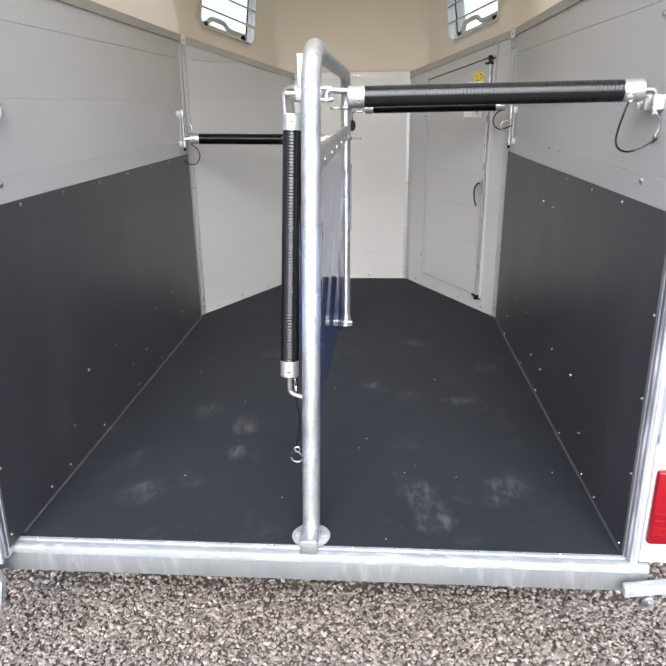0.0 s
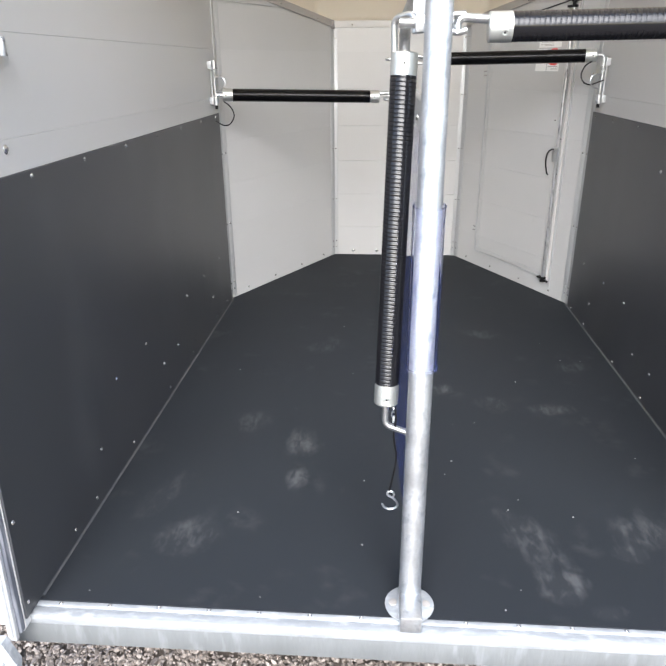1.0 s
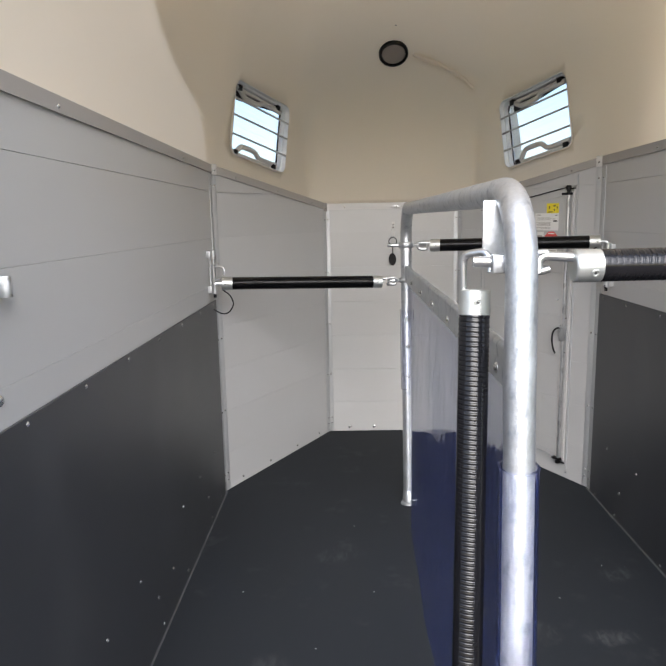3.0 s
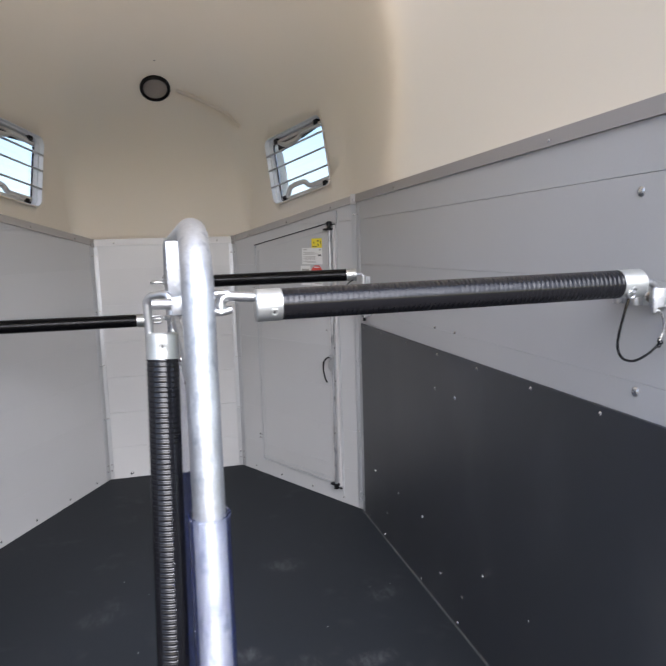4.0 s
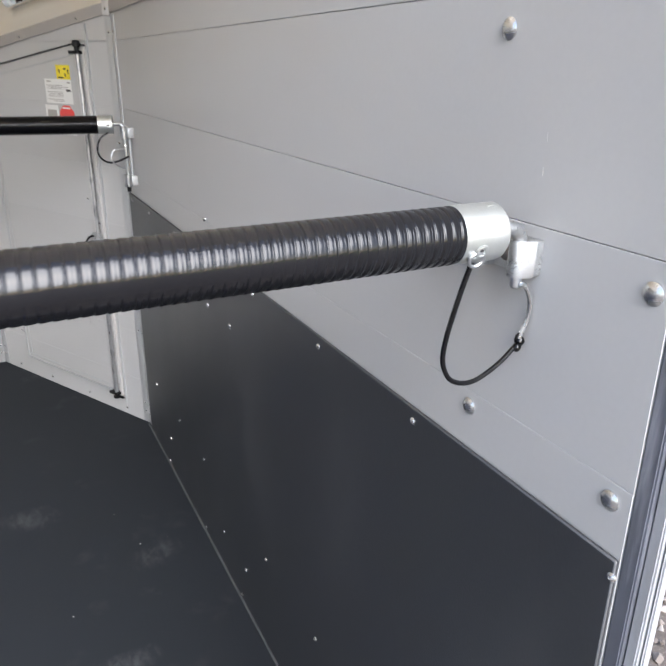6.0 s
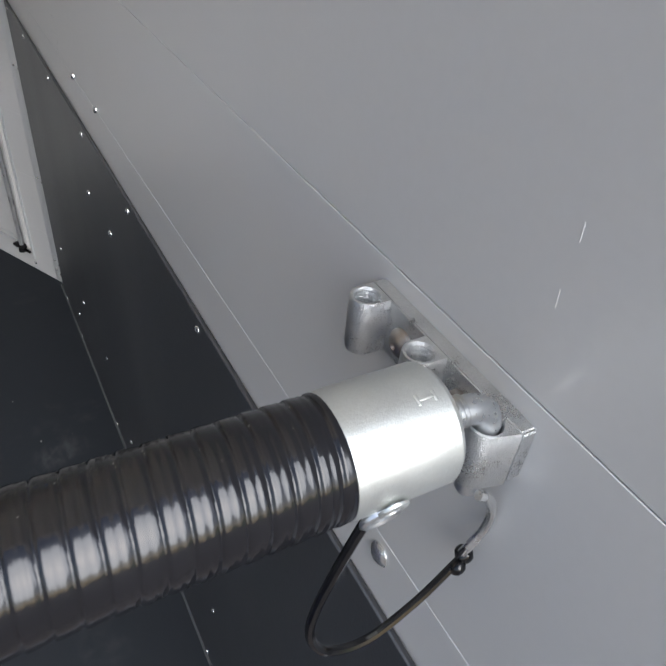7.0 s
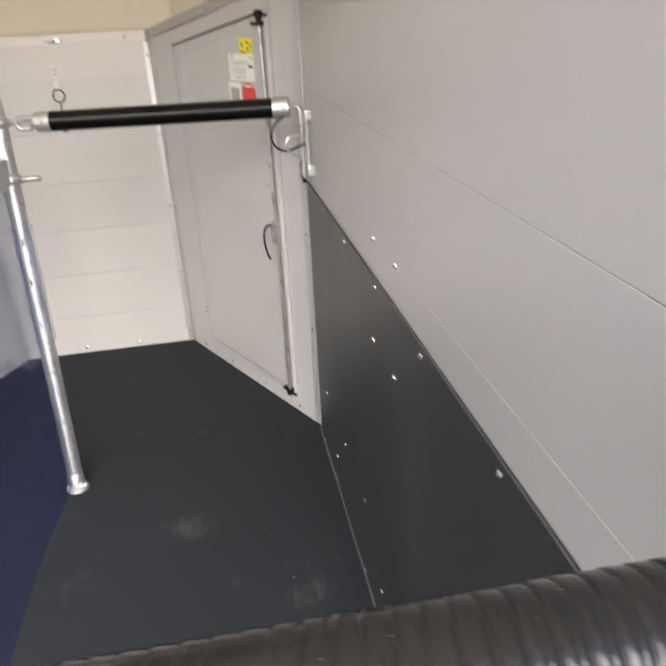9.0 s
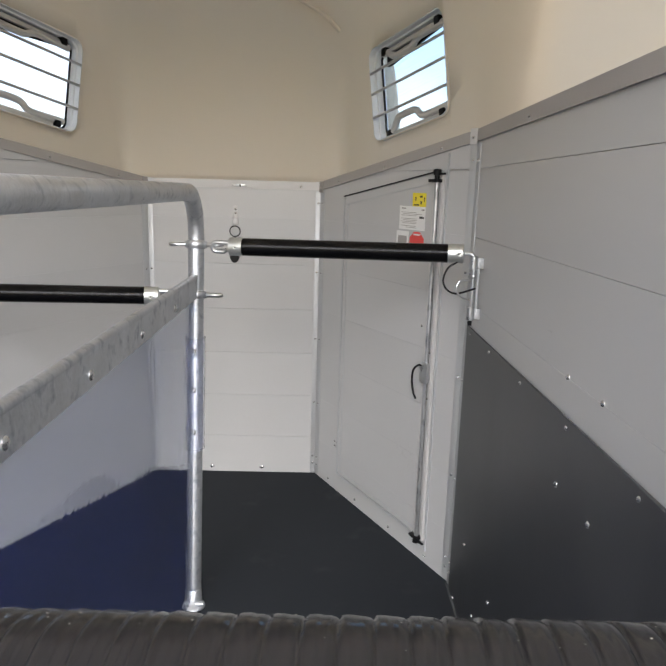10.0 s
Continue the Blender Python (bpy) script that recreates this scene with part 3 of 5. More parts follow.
# ---- the roof ----
def roof_shell(outer=False):
    """A glass-fibre shell lofted over the walls: straight sides, slanting nose, rounded over the top."""
    # gap of the added light screen; it sets how softly its shade ends
    OUT = 0.055

    def crease(a):
        for (a0, b0), (a1, b1) in zip(CREASE, CREASE[1:]):
            if a <= a1:
                return b0 + (b1 - b0) * (a - a0) / (a1 - a0)

    CREASE = [(0, 0.03), (0.16, 0.06), (0.28, 0.17), (0.38, 0.55), (0.53, 0.92), (1.0, 1.15)]
    top, y0 = 2.30, 0.9
    base = [(-W - 0.03, -0.01), (-W - 0.03, CY + 0.10), (-FX - 0.10, FY + 0.045), (FX + 0.10, FY + 0.045), (W + 0.03, CY + 0.10), (W + 0.03, -0.01)]
    zb = [TOP, TOP, FTOP, FTOP, TOP, TOP]
    count = [14, 9, 9, 9, 14]
    levels = [0.0, 0.03, 0.08, 0.16, 0.22, 0.28, 0.33, 0.38, 0.45, 0.55, 0.64, 0.72, 0.79, 0.85, 0.90, 0.94, 0.97, 0.99, 1.0]
    bm = bmesh.new()
    rows = []
    for a in levels:
        fac = max((1 - a ** 3.4), 0.0) ** (1 / 3.4)
        r = 0.02 + 0.16 * a
        pts = [Vector((x, y, z)) for (x, y), z in zip(base, zb)]
        line = []
        for k, p in enumerate(pts):
            if k in (0, 5):
                line.append([p])
                continue
            u, v = (pts[k - 1] - p).normalized(), (pts[k + 1] - p).normalized()
            cut_u = cut_v = min(r, 0.30)
            if k in (1, 4):
                # the left-hand crease between side and nose runs up and back
                back, edge = (crease(a), 0.05 + 0.14 * min(1.0, a / 0.35)) if k == 1 else (0.08 + 0.35 * a, 0.06 + 0.16 * a)
                cut_u, cut_v = (back, edge) if k == 1 else (edge, back)
                A, B = p + u * cut_u, p + v * cut_v
                p = p + v * edge * 0.62 if k == 1 else p
            else:
                A, B = p + u * cut_u, p + v * cut_v
            if k == 1:
                # a crisp fold where the side panel ends
                bow = (p - (A + B) / 2) * 0.62
                line.append([A + u * 0.016] + [A + (B - A) * t + bow * 2 * t * (1 - t) for t in (0.03, 0.2, 0.45, 0.72, 1)])
                continue
            line.append([(1 - t) ** 2 * A + 2 * t * (1 - t) * p + t * t * B for t in (0, 0.12, 0.3, 0.5, 0.75, 1)])
        ring = []
        for k in range(5):
            s, e = line[k][-1], line[k + 1][0]
            if k:
                ring += line[k][:-1]
            ring += [s + (e - s) * j / count[k] for j in range(count[k])]
        ring.append(line[5][0])
        row = []
        for p in ring:
            x, z = p.x * fac, p.z + (top - p.z) * a
            y = p.y if p.y < y0 else y0 + (p.y - y0) * (0.12 + 0.88 * fac)
            row.append(bm.verts.new((x, y, z)))
        rows.append(row)
    for A, B in zip(rows, rows[1:]):
        for j in (range(15, 64) if outer else range(len(A) - 1)):
            bm.faces.new((A[j], A[j + 1], B[j + 1], B[j]))
    if outer:
        bmesh.ops.recalc_face_normals(bm, faces=bm.faces[:])
        bm.normal_update()
        mid = Vector((0, 1.2, 1.6))
        moved = [(v, v.normal * (OUT + 0.036 * max(-1.0, min(1.0, v.co.x / 0.6))) * (1 if v.normal.dot(v.co - mid) > 0 else -1)) for v in bm.verts]
        for v, step in moved:
            v.co += step
    bmesh.ops.remove_doubles(bm, verts=bm.verts[:], dist=0.0005)
    bmesh.ops.recalc_face_normals(bm, faces=bm.faces[:])
    return bm


WIN = (0.479, 1.664, 0.440, 0.332, -0.070)             # along the nose wall, height, width, height of the opening, depth of its face


def window_frame_of(f):
    """The window's own frame: across, into the room, up, on a slightly leaning plane above the nose wall."""
    u0, z0, w, h, d0 = WIN

    def g(a, d, b):
        b2 = b - 0.164 * a                            # the sill follows the sloping wall top
        return f(u0 + a + 0.13 * b, d0 + d + 0.05 * b, z0 + b2)
    return g


cutters = []
for f in (nose_r, nose_l):
    g = window_frame_of(f)
    bm = bmesh.new()
    slab(bm, rounded(WIN[2], WIN[3], 0.035), -0.16, 0.16, g)
    cutters.append(new("cutter", to_mesh("cutter", bm, CREAM)))


def shell(name, bm, mat, label, category):
    """A thin shell with both window openings cut through it."""
    ob = new(name, to_mesh(name, bm, mat, True, 70))
    tagged(ob, label, category, kind="structure")
    solid = ob.modifiers.new("thick", "SOLIDIFY")
    solid.thickness, solid.offset = 0.006, 1.0
    for cut in cutters:
        mod = ob.modifiers.new("hole", "BOOLEAN")
        mod.operation, mod.object, mod.solver = "DIFFERENCE", cut, "EXACT"
    bpy.context.view_layer.update()
    done = bpy.data.meshes.new_from_object(ob.evaluated_get(bpy.context.evaluated_depsgraph_get()))
    ob.modifiers.clear()
    ob.data = done
    done.name = name
    return ob


roof = shell("ceiling", roof_shell(), CREAM, "cream moulded glass-fibre roof, smooth and rounded", "ceiling")
# unseen shell added outside the nose: it holds back daylight so the liner darkens
shell("nose_shell", roof_shell(True), SCREEN, "white gelcoat outer shell over the trailer's nose", "roof")
for cut in cutters:
    bpy.data.objects.remove(cut)


def make_window(name, f):
    g = window_frame_of(f)
    w, h = WIN[2], WIN[3]
    win = thing(name, f(WIN[0], WIN[4], WIN[1] - h / 2), "small barred window with a pale plastic frame", "window", kind="structure")
    # frame: a deep rounded reveal
    bm = bmesh.new()
    outer, inner, thin = rounded(w + 0.007, h + 0.007, 0.040), rounded(w - 0.006, h - 0.006, 0.034), rounded(w - 0.016, h - 0.016, 0.031)
    loops = [(outer, -0.003), (outer, -0.001), (rounded(w + 0.002, h + 0.002, 0.037), 0.001), (inner, 0.0005)]
    rings = [[bm.verts.new(g(a, d + 0.004, b)) for a, b in pts] for pts, d in loops]
    for A, B in zip(rings, rings[1:]):
        n = len(A)
        for k in range(n):
            bm.faces.new((A[k], A[(k + 1) % n], B[(k + 1) % n], B[k]))
    part("window_bezel", bm, CREAM, win, "cream moulded edge")
    bm = bmesh.new()
    outer2 = rounded(w - 0.001, h - 0.001, 0.036)
    loops = [(inner, 0.003), (inner, -0.020), (thin, -0.024), (thin, -0.062), (outer2, -0.062), (outer2, 0.003)]
    rings = [[bm.verts.new(g(a, d + 0.004, b)) for a, b in pts] for pts, d in loops]
    rings.append(rings[0])
    for A, B in zip(rings, rings[1:]):
        n = len(A)
        for k in range(n):
            bm.faces.new((A[k], A[(k + 1) % n], B[(k + 1) % n], B[k]))
    part("window_frame", bm, FRAMEP, win)
    bm = bmesh.new()
    ring = [g(a, -0.046, b) for a, b in rounded(w - 0.022, h - 0.022, 0.028)]
    sweep(bm, ring, 0.004, 6, closed=True)
    part("seal", bm, BLACK, win, "black rubber seal")
    for b in (0.083, 0.009, -0.076):
        bm = bmesh.new()
        sweep(bm, [g(-w / 2 + 0.003, 0.004, b), g(w / 2 - 0.003, 0.004, b)], 0.0052, 8)
        part("bar", bm, DROD, win)
    # stay with its handle, below, and the folded stay above
    for b0, s in ((-h / 2 + 0.020, 1), (h / 2 - 0.020, -1)):
        bm = bmesh.new()
        line = [(-0.175, 0), (-0.142, 0.010), (-0.112, 0.042), (-0.095, 0.050), (-0.03, 0.052), (0.005, 0.046), (0.035, 0.022), (0.08, 0.018), (0.185, 0.020)]
        flip, k = (-1 if f is nose_r else 1), (1.0 if f is nose_r else 0.78) if s > 0 else 0.6
        pts = smooth_line([g(flip * a, -0.03, b0 + s * c * k) for a, c in line], 5)
        sweep(bm, pts, 0.0125, 10)
        handle = part("stay_handle", bm, GREYP, win)
        bm = bmesh.new()
        box(bm, (-0.165, -0.042, b0 - 0.010), (0.165, -0.026, b0 + 0.006), g, 0.003)
        part("stay_rail", bm, GREYP, handle)
        for a in (-0.155, 0.155):
            bm = bmesh.new()
            box(bm, (a - 0.014, -0.040, b0 - 0.012), (a + 0.014, -0.016, b0 + 0.014), g, 0.003)
            part("knob", bm, BLACK, handle)
    bm = bmesh.new()
    e = 1 if f is nose_r else -1
    slab(bm, [(e * 0.165, h / 2 - 0.030), (e * -0.19, h / 2 - 0.012), (e * -0.19, h / 2 - 0.032), (e * 0.145, h / 2 - 0.070), (e * 0.165, h / 2 - 0.068)], -0.046, -0.038, g)
    part("gasket_flap", bm, BLACK, win)
    bm = bmesh.new()
    slab(bm, rounded(w - 0.017, h - 0.017, 0.030), -0.056, -0.053, g)
    pane = part("pane", bm, PANE, win)
    pane.visible_shadow = False
    return win


make_window("window_1", nose_r)
make_window("window_2", nose_l)

# crumbs of dirt on the mat
rng = np.random.default_rng(21)
bm = bmesh.new()
for k in range(26):
    x, y = rng.uniform(-0.75, 0.75), rng.uniform(0.03, 1.9)
    q = bmesh.ops.create_icosphere(bm, subdivisions=1, radius=float(rng.uniform(0.0008, 0.0019)))
    for v in q["verts"]:
        v.co = Vector((v.co.x * 1.5 + x, v.co.y + y, max(v.co.z * 0.6 + 0.0008, 0.0002)))
tagged(part("dirt_crumbs", bm, GREYP), "tiny pale crumbs scattered on the mat", "dirt", kind="stuff")

# ---- rear frame, sill and what stands outside ----
# top pieces take the paler zinc with sky glare in its colour
bm = bmesh.new()
box(bm, (-0.88, 0.006, -0.0295), (0.88, 0.019, -0.001), bevel=0.002)
box(bm, (-0.88, -0.020, -0.030), (0.88, 0.0055, -0.005), bevel=0.004)
sill = tagged(part("rear_sill", bm, OXIDE_GLARE), "white-rusted galvanised steel sill beam across the rear", "sill", kind="structure")
bm = bmesh.new()
box(bm, (-0.88, -0.017, -0.088), (0.88, -0.002, -0.0305), bevel=0.003)
part("face_plate", bm, SILL, sill, "grey galvanised face")
for k in range(15):
    stud(DOME_S, (-0.77 + 0.11 * k, 0.0125, -0.0022), (0, 0, 1), sill)
for f, sgn in ((side_r, 1), (side_l, -1)):
    top = TOP - 0.014

    def upright(d0, d1, a, b, foot):
        bm = bmesh.new()
        slab(bm, [(rear_edge(foot, sgn) + a, foot), (rear_edge(foot, sgn) + b, foot), (rear_edge(top, sgn) + b, top), (rear_edge(top, sgn) + a, top)], d0, d1, f)
        bmesh.ops.bevel(bm, geom=bm.edges[:], offset=0.0015, segments=2, affect="EDGES")
        return bm

    tagged(part("rear_jamb", upright(-0.020, -0.001, -0.016, -0.0005, -0.02), SCUFF), "scuffed galvanised channel at the end of the side wall", "jamb", kind="structure")
    tagged(part("rear_frame_post", upright(-0.026, -0.007, -0.028, -0.0165, -0.03), POST), "pale metal rear frame post with a grooved edge", "frame post", kind="structure")
    tagged(part("rear_frame_lip", upright(-0.0225, -0.012, -0.0315, -0.0285, -0.02), POST), "slim pale metal lip on the rear frame post", "frame lip", kind="structure")

    bm = bmesh.new()
    box(bm, (0.023, -0.016, TOP - 0.012), (0.046, 0.0060, TOP + 0.034), f, 0.003)
    tagged(part("rear_corner_cap", bm, GREYP), "pale plastic cap over the top of the rear frame post", "corner cap", kind="structure")

# under the floor: two lengthwise beams and an axle tube
for x in (-0.55, 0.55):
    bm = bmesh.new()
    box(bm, (x - 0.04, 0.30, -0.13), (x + 0.04, 2.85, -0.046), bevel=0.004)
    tagged(part("chassis_beam", bm, GALV), "galvanised lengthwise chassis beam", "beam", kind="structure")

# tail lamps and the marked plates above them
for sgn in (1, -1):
    def out(u, d, z, sgn=sgn):
        return Vector((sgn * u, d if sgn > 0 else d - 0.045, z))

    lamp = thing("tail_lamp", (sgn * 0.92, -0.01, 0.0), "red rectangular tail lamp in a white housing beside the rear sill", "tail lamp", "tail lamps")
    bm = bmesh.new()
    box(bm, (0.852, -0.012, 0.00), (1.06, 0.05, 0.343), out, 0.006)
    part("housing", bm, WHITEPAINT, lamp, "white housing")
    bm = bmesh.new()
    box(bm, (0.857, -0.030, 0.068), (1.05, -0.0085, 0.278), out, 0.008)
    lens = part("lens", bm, REDLENS, lamp, "glossy red lens")
    for k in range(4):
        bm = bmesh.new()
        box(bm, (0.866, -0.0325, 0.095 + 0.02 * k), (0.91, -0.0305, 0.103 + 0.02 * k), out, 0.0008)
        part("lens_rib", bm, REDLENS, lens)
    plate = thing("marker_plate", (sgn * 0.93, -0.01, 0.345), "pale plate with grey bars on the rear corner", "plate", "marker plates")
    bm = bmesh.new()
    box(bm, (0.854, -0.014, 0.345), (1.06, -0.002, 0.53), out, 0.003)
    part("board", bm, WHITEPAINT, plate)
    for k in range(5):
        bm = bmesh.new()
        box(bm, (0.859, -0.0165, 0.365 + 0.032 * k), (1.05, -0.0142, 0.381 + 0.032 * k), out, 0.0008)
        part("stripe", bm, TRIM, plate)
for sgn in (1, -1):
    hinge = thing("ramp_hinge", (sgn * 0.9, -0.09, -0.14), "galvanised flat hinge arm at the end of the rear sill", "hinge")
    bm = bmesh.new()
    if sgn > 0:
        box(bm, (0.805, -0.070, -0.066), (1.02, -0.045, -0.036), lambda u, d, z: Vector((u, d, z + 0.16 * (u - 0.805))), 0.003)
    else:
        slab(bm, [(-0.99, 0.0), (-0.85, -0.012), (-0.828, -0.07), (-0.842, -0.14), (-0.88, -0.20), (-0.99, -0.23)], -0.094, -0.072)
    part("arm", bm, OXIDE_GLARE, hinge)
    bm = bmesh.new()
    turned(bm, (sgn * 0.865, -0.062 if sgn > 0 else -0.084, -0.07), (sgn * 0.865, -0.13, -0.07), [(0, 0.012), (0.012, 0.012), (0.014, 0.009), (0.03, 0.008)], 12)
    part("bolt", bm, GALV, hinge)
strip = thing("red_reflector", (0.867, 0.02, 0.97), "thin red reflector strip on the outer corner", "reflector")
bm = bmesh.new()
box(bm, (0.8655, 0.035, 0.975), (0.8690, 0.041, 1.068), bevel=0.001)
part("strip", bm, RED, strip)

# ---- ceiling lamp and the moulded rib beside it ----
bpy.context.view_layer.update()


def on_roof(eye, aim):
    way = (Vector(aim) - Vector(eye)).normalized()
    hit, place, normal, _ = roof.ray_cast(Vector(eye), way)
    return (place, normal if normal.dot(way) < 0 else -normal) if hit else (Vector(aim), -way)


EYE_MID = (-0.213, -0.802, 1.234)
p, n = on_roof(EYE_MID, (0.0, 2.74, 2.055))
ceiling_lamp = thing("ceiling_lamp", p, "round ceiling lamp with a black rim and frosted lens", "lamp")
bm = bmesh.new()
turned(bm, p - n * 0.004, p + n, [(0, 0.074), (0.020, 0.073), (0.024, 0.069), (0.022, 0.062), (0.008, 0.060)], 40)
part("rim", bm, BLACK, ceiling_lamp, "black rim")
bm = bmesh.new()
turned(bm, p + n * 0.0045, p + n, [(0, 0.0585), (0.008, 0.058), (0.014, 0.050), (0.018, 0.03), (0.019, 0.004)], 36)
part("lens", bm, LENS, ceiling_lamp, "frosted grey lens")
rib = [on_roof(EYE_MID, a) for a in ((0.10, 2.72, 2.04), (0.22, 2.71, 1.99), (0.34, 2.69, 1.92), (0.40, 2.68, 1.86))]
bm = bmesh.new()
sweep(bm, smooth_line([a - b * 0.0180 for a, b in rib], 6), 0.0205, 32)
part("roof_rib", bm, BEAD, roof)
p, n = on_roof(EYE_MID, (0.012, 2.74, 2.185))
stud(HOLE, p - n * 0.001, n, roof)


# ---- padded bars ----
def ribbed(p0, p1, r, pitch, depth, mat, seg=40, per=16, lean=0.4):
    """A corrugated hose from p0 to p1, its ribs running round as a thread."""
    p0, p1 = Vector(p0), Vector(p1)
    length = (p1 - p0).length
    way = (p1 - p0).normalized()
    side = way.orthogonal().normalized()
    up = way.cross(side)
    n = max(2, int(length / pitch * per))
    s = np.linspace(0, length, n + 1)[:, None]
    t = (np.arange(seg) * 2 * np.pi / seg)[None]
    ph = (s / pitch + t / (2 * np.pi)) % 1.0
    # narrow grooves, each turn a leaning swell with a fainter second ridge, all a little uneven
    turn = s / pitch + t / (2 * np.pi)
    uneven = 1 + 0.35 * np.sin(2.4 * np.floor(turn) + 1.3 * np.sin(t * 2)) + 0.25 * np.sin(0.9 * turn + 3 * t)
    rad = r - depth * np.clip((np.abs(ph - 0.5) - 0.38) / 0.10, 0, 1) ** 1.2 - lean * depth * (ph - 0.5) - 0.7 * depth * (ph - 0.5) ** 2 * uneven + depth * uneven * (0.34 * np.exp(-((ph - 0.70) / 0.055) ** 2) + 0.22 * np.exp(-((ph - 0.36) / 0.07) ** 2))
    c = np.array(p0)[None, None] + np.array(way)[None, None] * s[..., None]
    v = c + rad[..., None] * (np.cos(t)[..., None] * np.array(side) + np.sin(t)[..., None] * np.array(up))
    faces = [(k * seg + j, k * seg + (j + 1) % seg, (k + 1) * seg + (j + 1) % seg, (k + 1) * seg + j) for k in range(n) for j in range(seg)]
    me = bpy.data.meshes.new("sleeve")
    me.from_pydata(v.reshape(-1, 3).tolist(), [], faces)
    me.polygons.foreach_set("use_smooth", [True] * len(faces))
    me.materials.append(mat)
    return me


def padded_bar(name, p0, p1, r, cap, label, pitch, depth, screw_way, group, mat=SLEEVE, screw_at=0.5):
    """A bar whose hose runs from p0 to p1, with a metal cap past each end."""
    p0, p1 = Vector(p0), Vector(p1)
    way = (p1 - p0).normalized()
    bar = thing(name, (p0 + p1) / 2, label, "bar", group)
    hose = new("sleeve", ribbed(p0, p1, r, pitch, depth, mat, lean=1.5 if mat is SLEEVE else 0.4))
    under(hose, bar)
    tagged(hose, "ribbed glossy black hose")
    caps = cap if isinstance(cap, tuple) else (cap, cap)
    for a, d, cap in ((p0, -way, caps[0]), (p1, way, caps[1])):
        bm = bmesh.new()
        turned(bm, a - d * 0.006, a + d, [(0, r - 0.0008), (0.0005, r + 0.0003), (0.006, r + 0.0005), (cap + 0.003, r + 0.0005), (cap + 0.0055, r - 0.0014), (cap + 0.006, r - 0.004), (cap + 0.0062, 0.004)], 36)
        c = part("end_cap", bm, SATIN, bar, "satin metal end cap")
        sw = Vector(screw_way).normalized()
        stud(CAP_RIVET, a + d * cap * screw_at + sw * (r + 0.0010), sw, c)
        stud(RIVET_SHADE, a + d * cap * screw_at + sw * (r + 0.0014), sw, c)
    return bar


def cap_mark(bar, c, n):
    """A small raised mark on a cap."""
    n = Vector(n).normalized()
    t = Vector((0, n.z, -n.y))
    bm = bmesh.new()
    for a, b, w in ((-0.0035, 0.0035, 0.0007), (-0.0042, -0.0030, 0.0022), (0.0030, 0.0042, 0.0022)):
        box(bm, (a, -w, -0.001), (b, w, 0.0005), lambda u, v, h: Vector(c) + Vector((u, 0, 0)) + t * v + n * h, 0.0002)
    part("raised_mark", bm, SATIN, bar)


rear_bar = padded_bar("rear_bar", (0.127, 0.2107, 1.1482), (0.7365, 0.196, 1.154), 0.0247, (0.035, 0.041), "horizontal rear bar with a ribbed black hose and metal end caps", 0.0086, 0.0005, (0, -1, -0.40), "padded bars", screw_at=0.24)
bm = bmesh.new()
sweep(bm, arc_line([(0.770, 0.195, 1.154), (0.807, 0.192, 1.156), (0.807, 0.191, 1.120)], 0.013, 8), 0.0066, 14)
part("hook", bm, ZINC, rear_bar, "bright bent rod")
n = Vector((0, -0.28, 0.96)).normalized()
cap_mark(rear_bar, Vector((0.7655, 0.1954, 1.154)) + n * 0.0253, n)
bm = bmesh.new()
turned(bm, (0.7770, 0.1948, 1.1543), (0.80, 0.193, 1.1555), [(0.001 + k * 0.0010, 0.0073 - 0.0008 * (k % 2)) for k in range(15)], 20)
part("thread", bm, ZINC, rear_bar)
bm = bmesh.new()
turned(bm, (0.7750, 0.1949, 1.1543), (0.80, 0.193, 1.1555), [(0.0, 0.0102), (0.0045, 0.0102), (0.0058, 0.0088)], 6)
part("nut", bm, ZINC, rear_bar)
bm = bmesh.new()
rng = np.random.default_rng(5)
for k in range(150):
    u, a = rng.uniform(0.0, 1.0) ** 0.7, rng.normal(1.25, 0.30)
    c = Vector((0.127, 0.2107, 1.1482)).lerp(Vector((0.7365, 0.196, 1.154)), u) + Vector((0, math.cos(a), math.sin(a))) * 0.0246
    q = bmesh.ops.create_icosphere(bm, subdivisions=1, radius=float(rng.uniform(0.00008, 0.00019)))
    for v in q["verts"]:
        v.co = Vector((v.co.x * 1.6, v.co.y, v.co.z)) + c
part("dust_specks", bm, DUST, rear_bar, "pale dust specks along the top", "stuff")
bm = bmesh.new()
sweep(bm, arc_line([(0.096, 0.211, 1.161), (0.040, 0.213, 1.165), (0.040, 0.211, 1.138)], 0.014, 8), 0.0075, 14)
part("hook", bm, ZINC, rear_bar)

hanging_bar = padded_bar("hanging_bar", (-0.0658, 0.169, 0.475), (-0.049, 0.248, 1.075), 0.0245, (0.040, 0.035), "rear bar unhooked at one end, hanging down beside the post", 0.0078, 0.0007, (0, -1, 0), "padded bars")
bm = bmesh.new()
sweep(bm, arc_line([(-0.066, 0.250, 1.095), (-0.068, 0.249, 1.166), (-0.034, 0.224, 1.172), (-0.031, 0.216, 1.140)], 0.014, 7), 0.0062, 14)
part("hook", bm, ZINC, hanging_bar)
bm = bmesh.new()
sweep(bm, arc_line([(-0.067, 0.165, 0.440), (-0.068, 0.162, 0.386), (-0.020, 0.156, 0.372)], 0.018, 7), 0.0068, 14)
part("hook", bm, ZINC, hanging_bar)
bm = bmesh.new()
sweep(bm, smooth_line([(-0.051, 0.161, 0.437), (-0.045, 0.158, 0.405), (-0.049, 0.157, 0.36), (-0.042, 0.157, 0.31), (-0.049, 0.156, 0.255), (-0.055, 0.156, 0.222)], 6), 0.0022, 8)
part("cable", bm, BLACK, hanging_bar)
bm = bmesh.new()
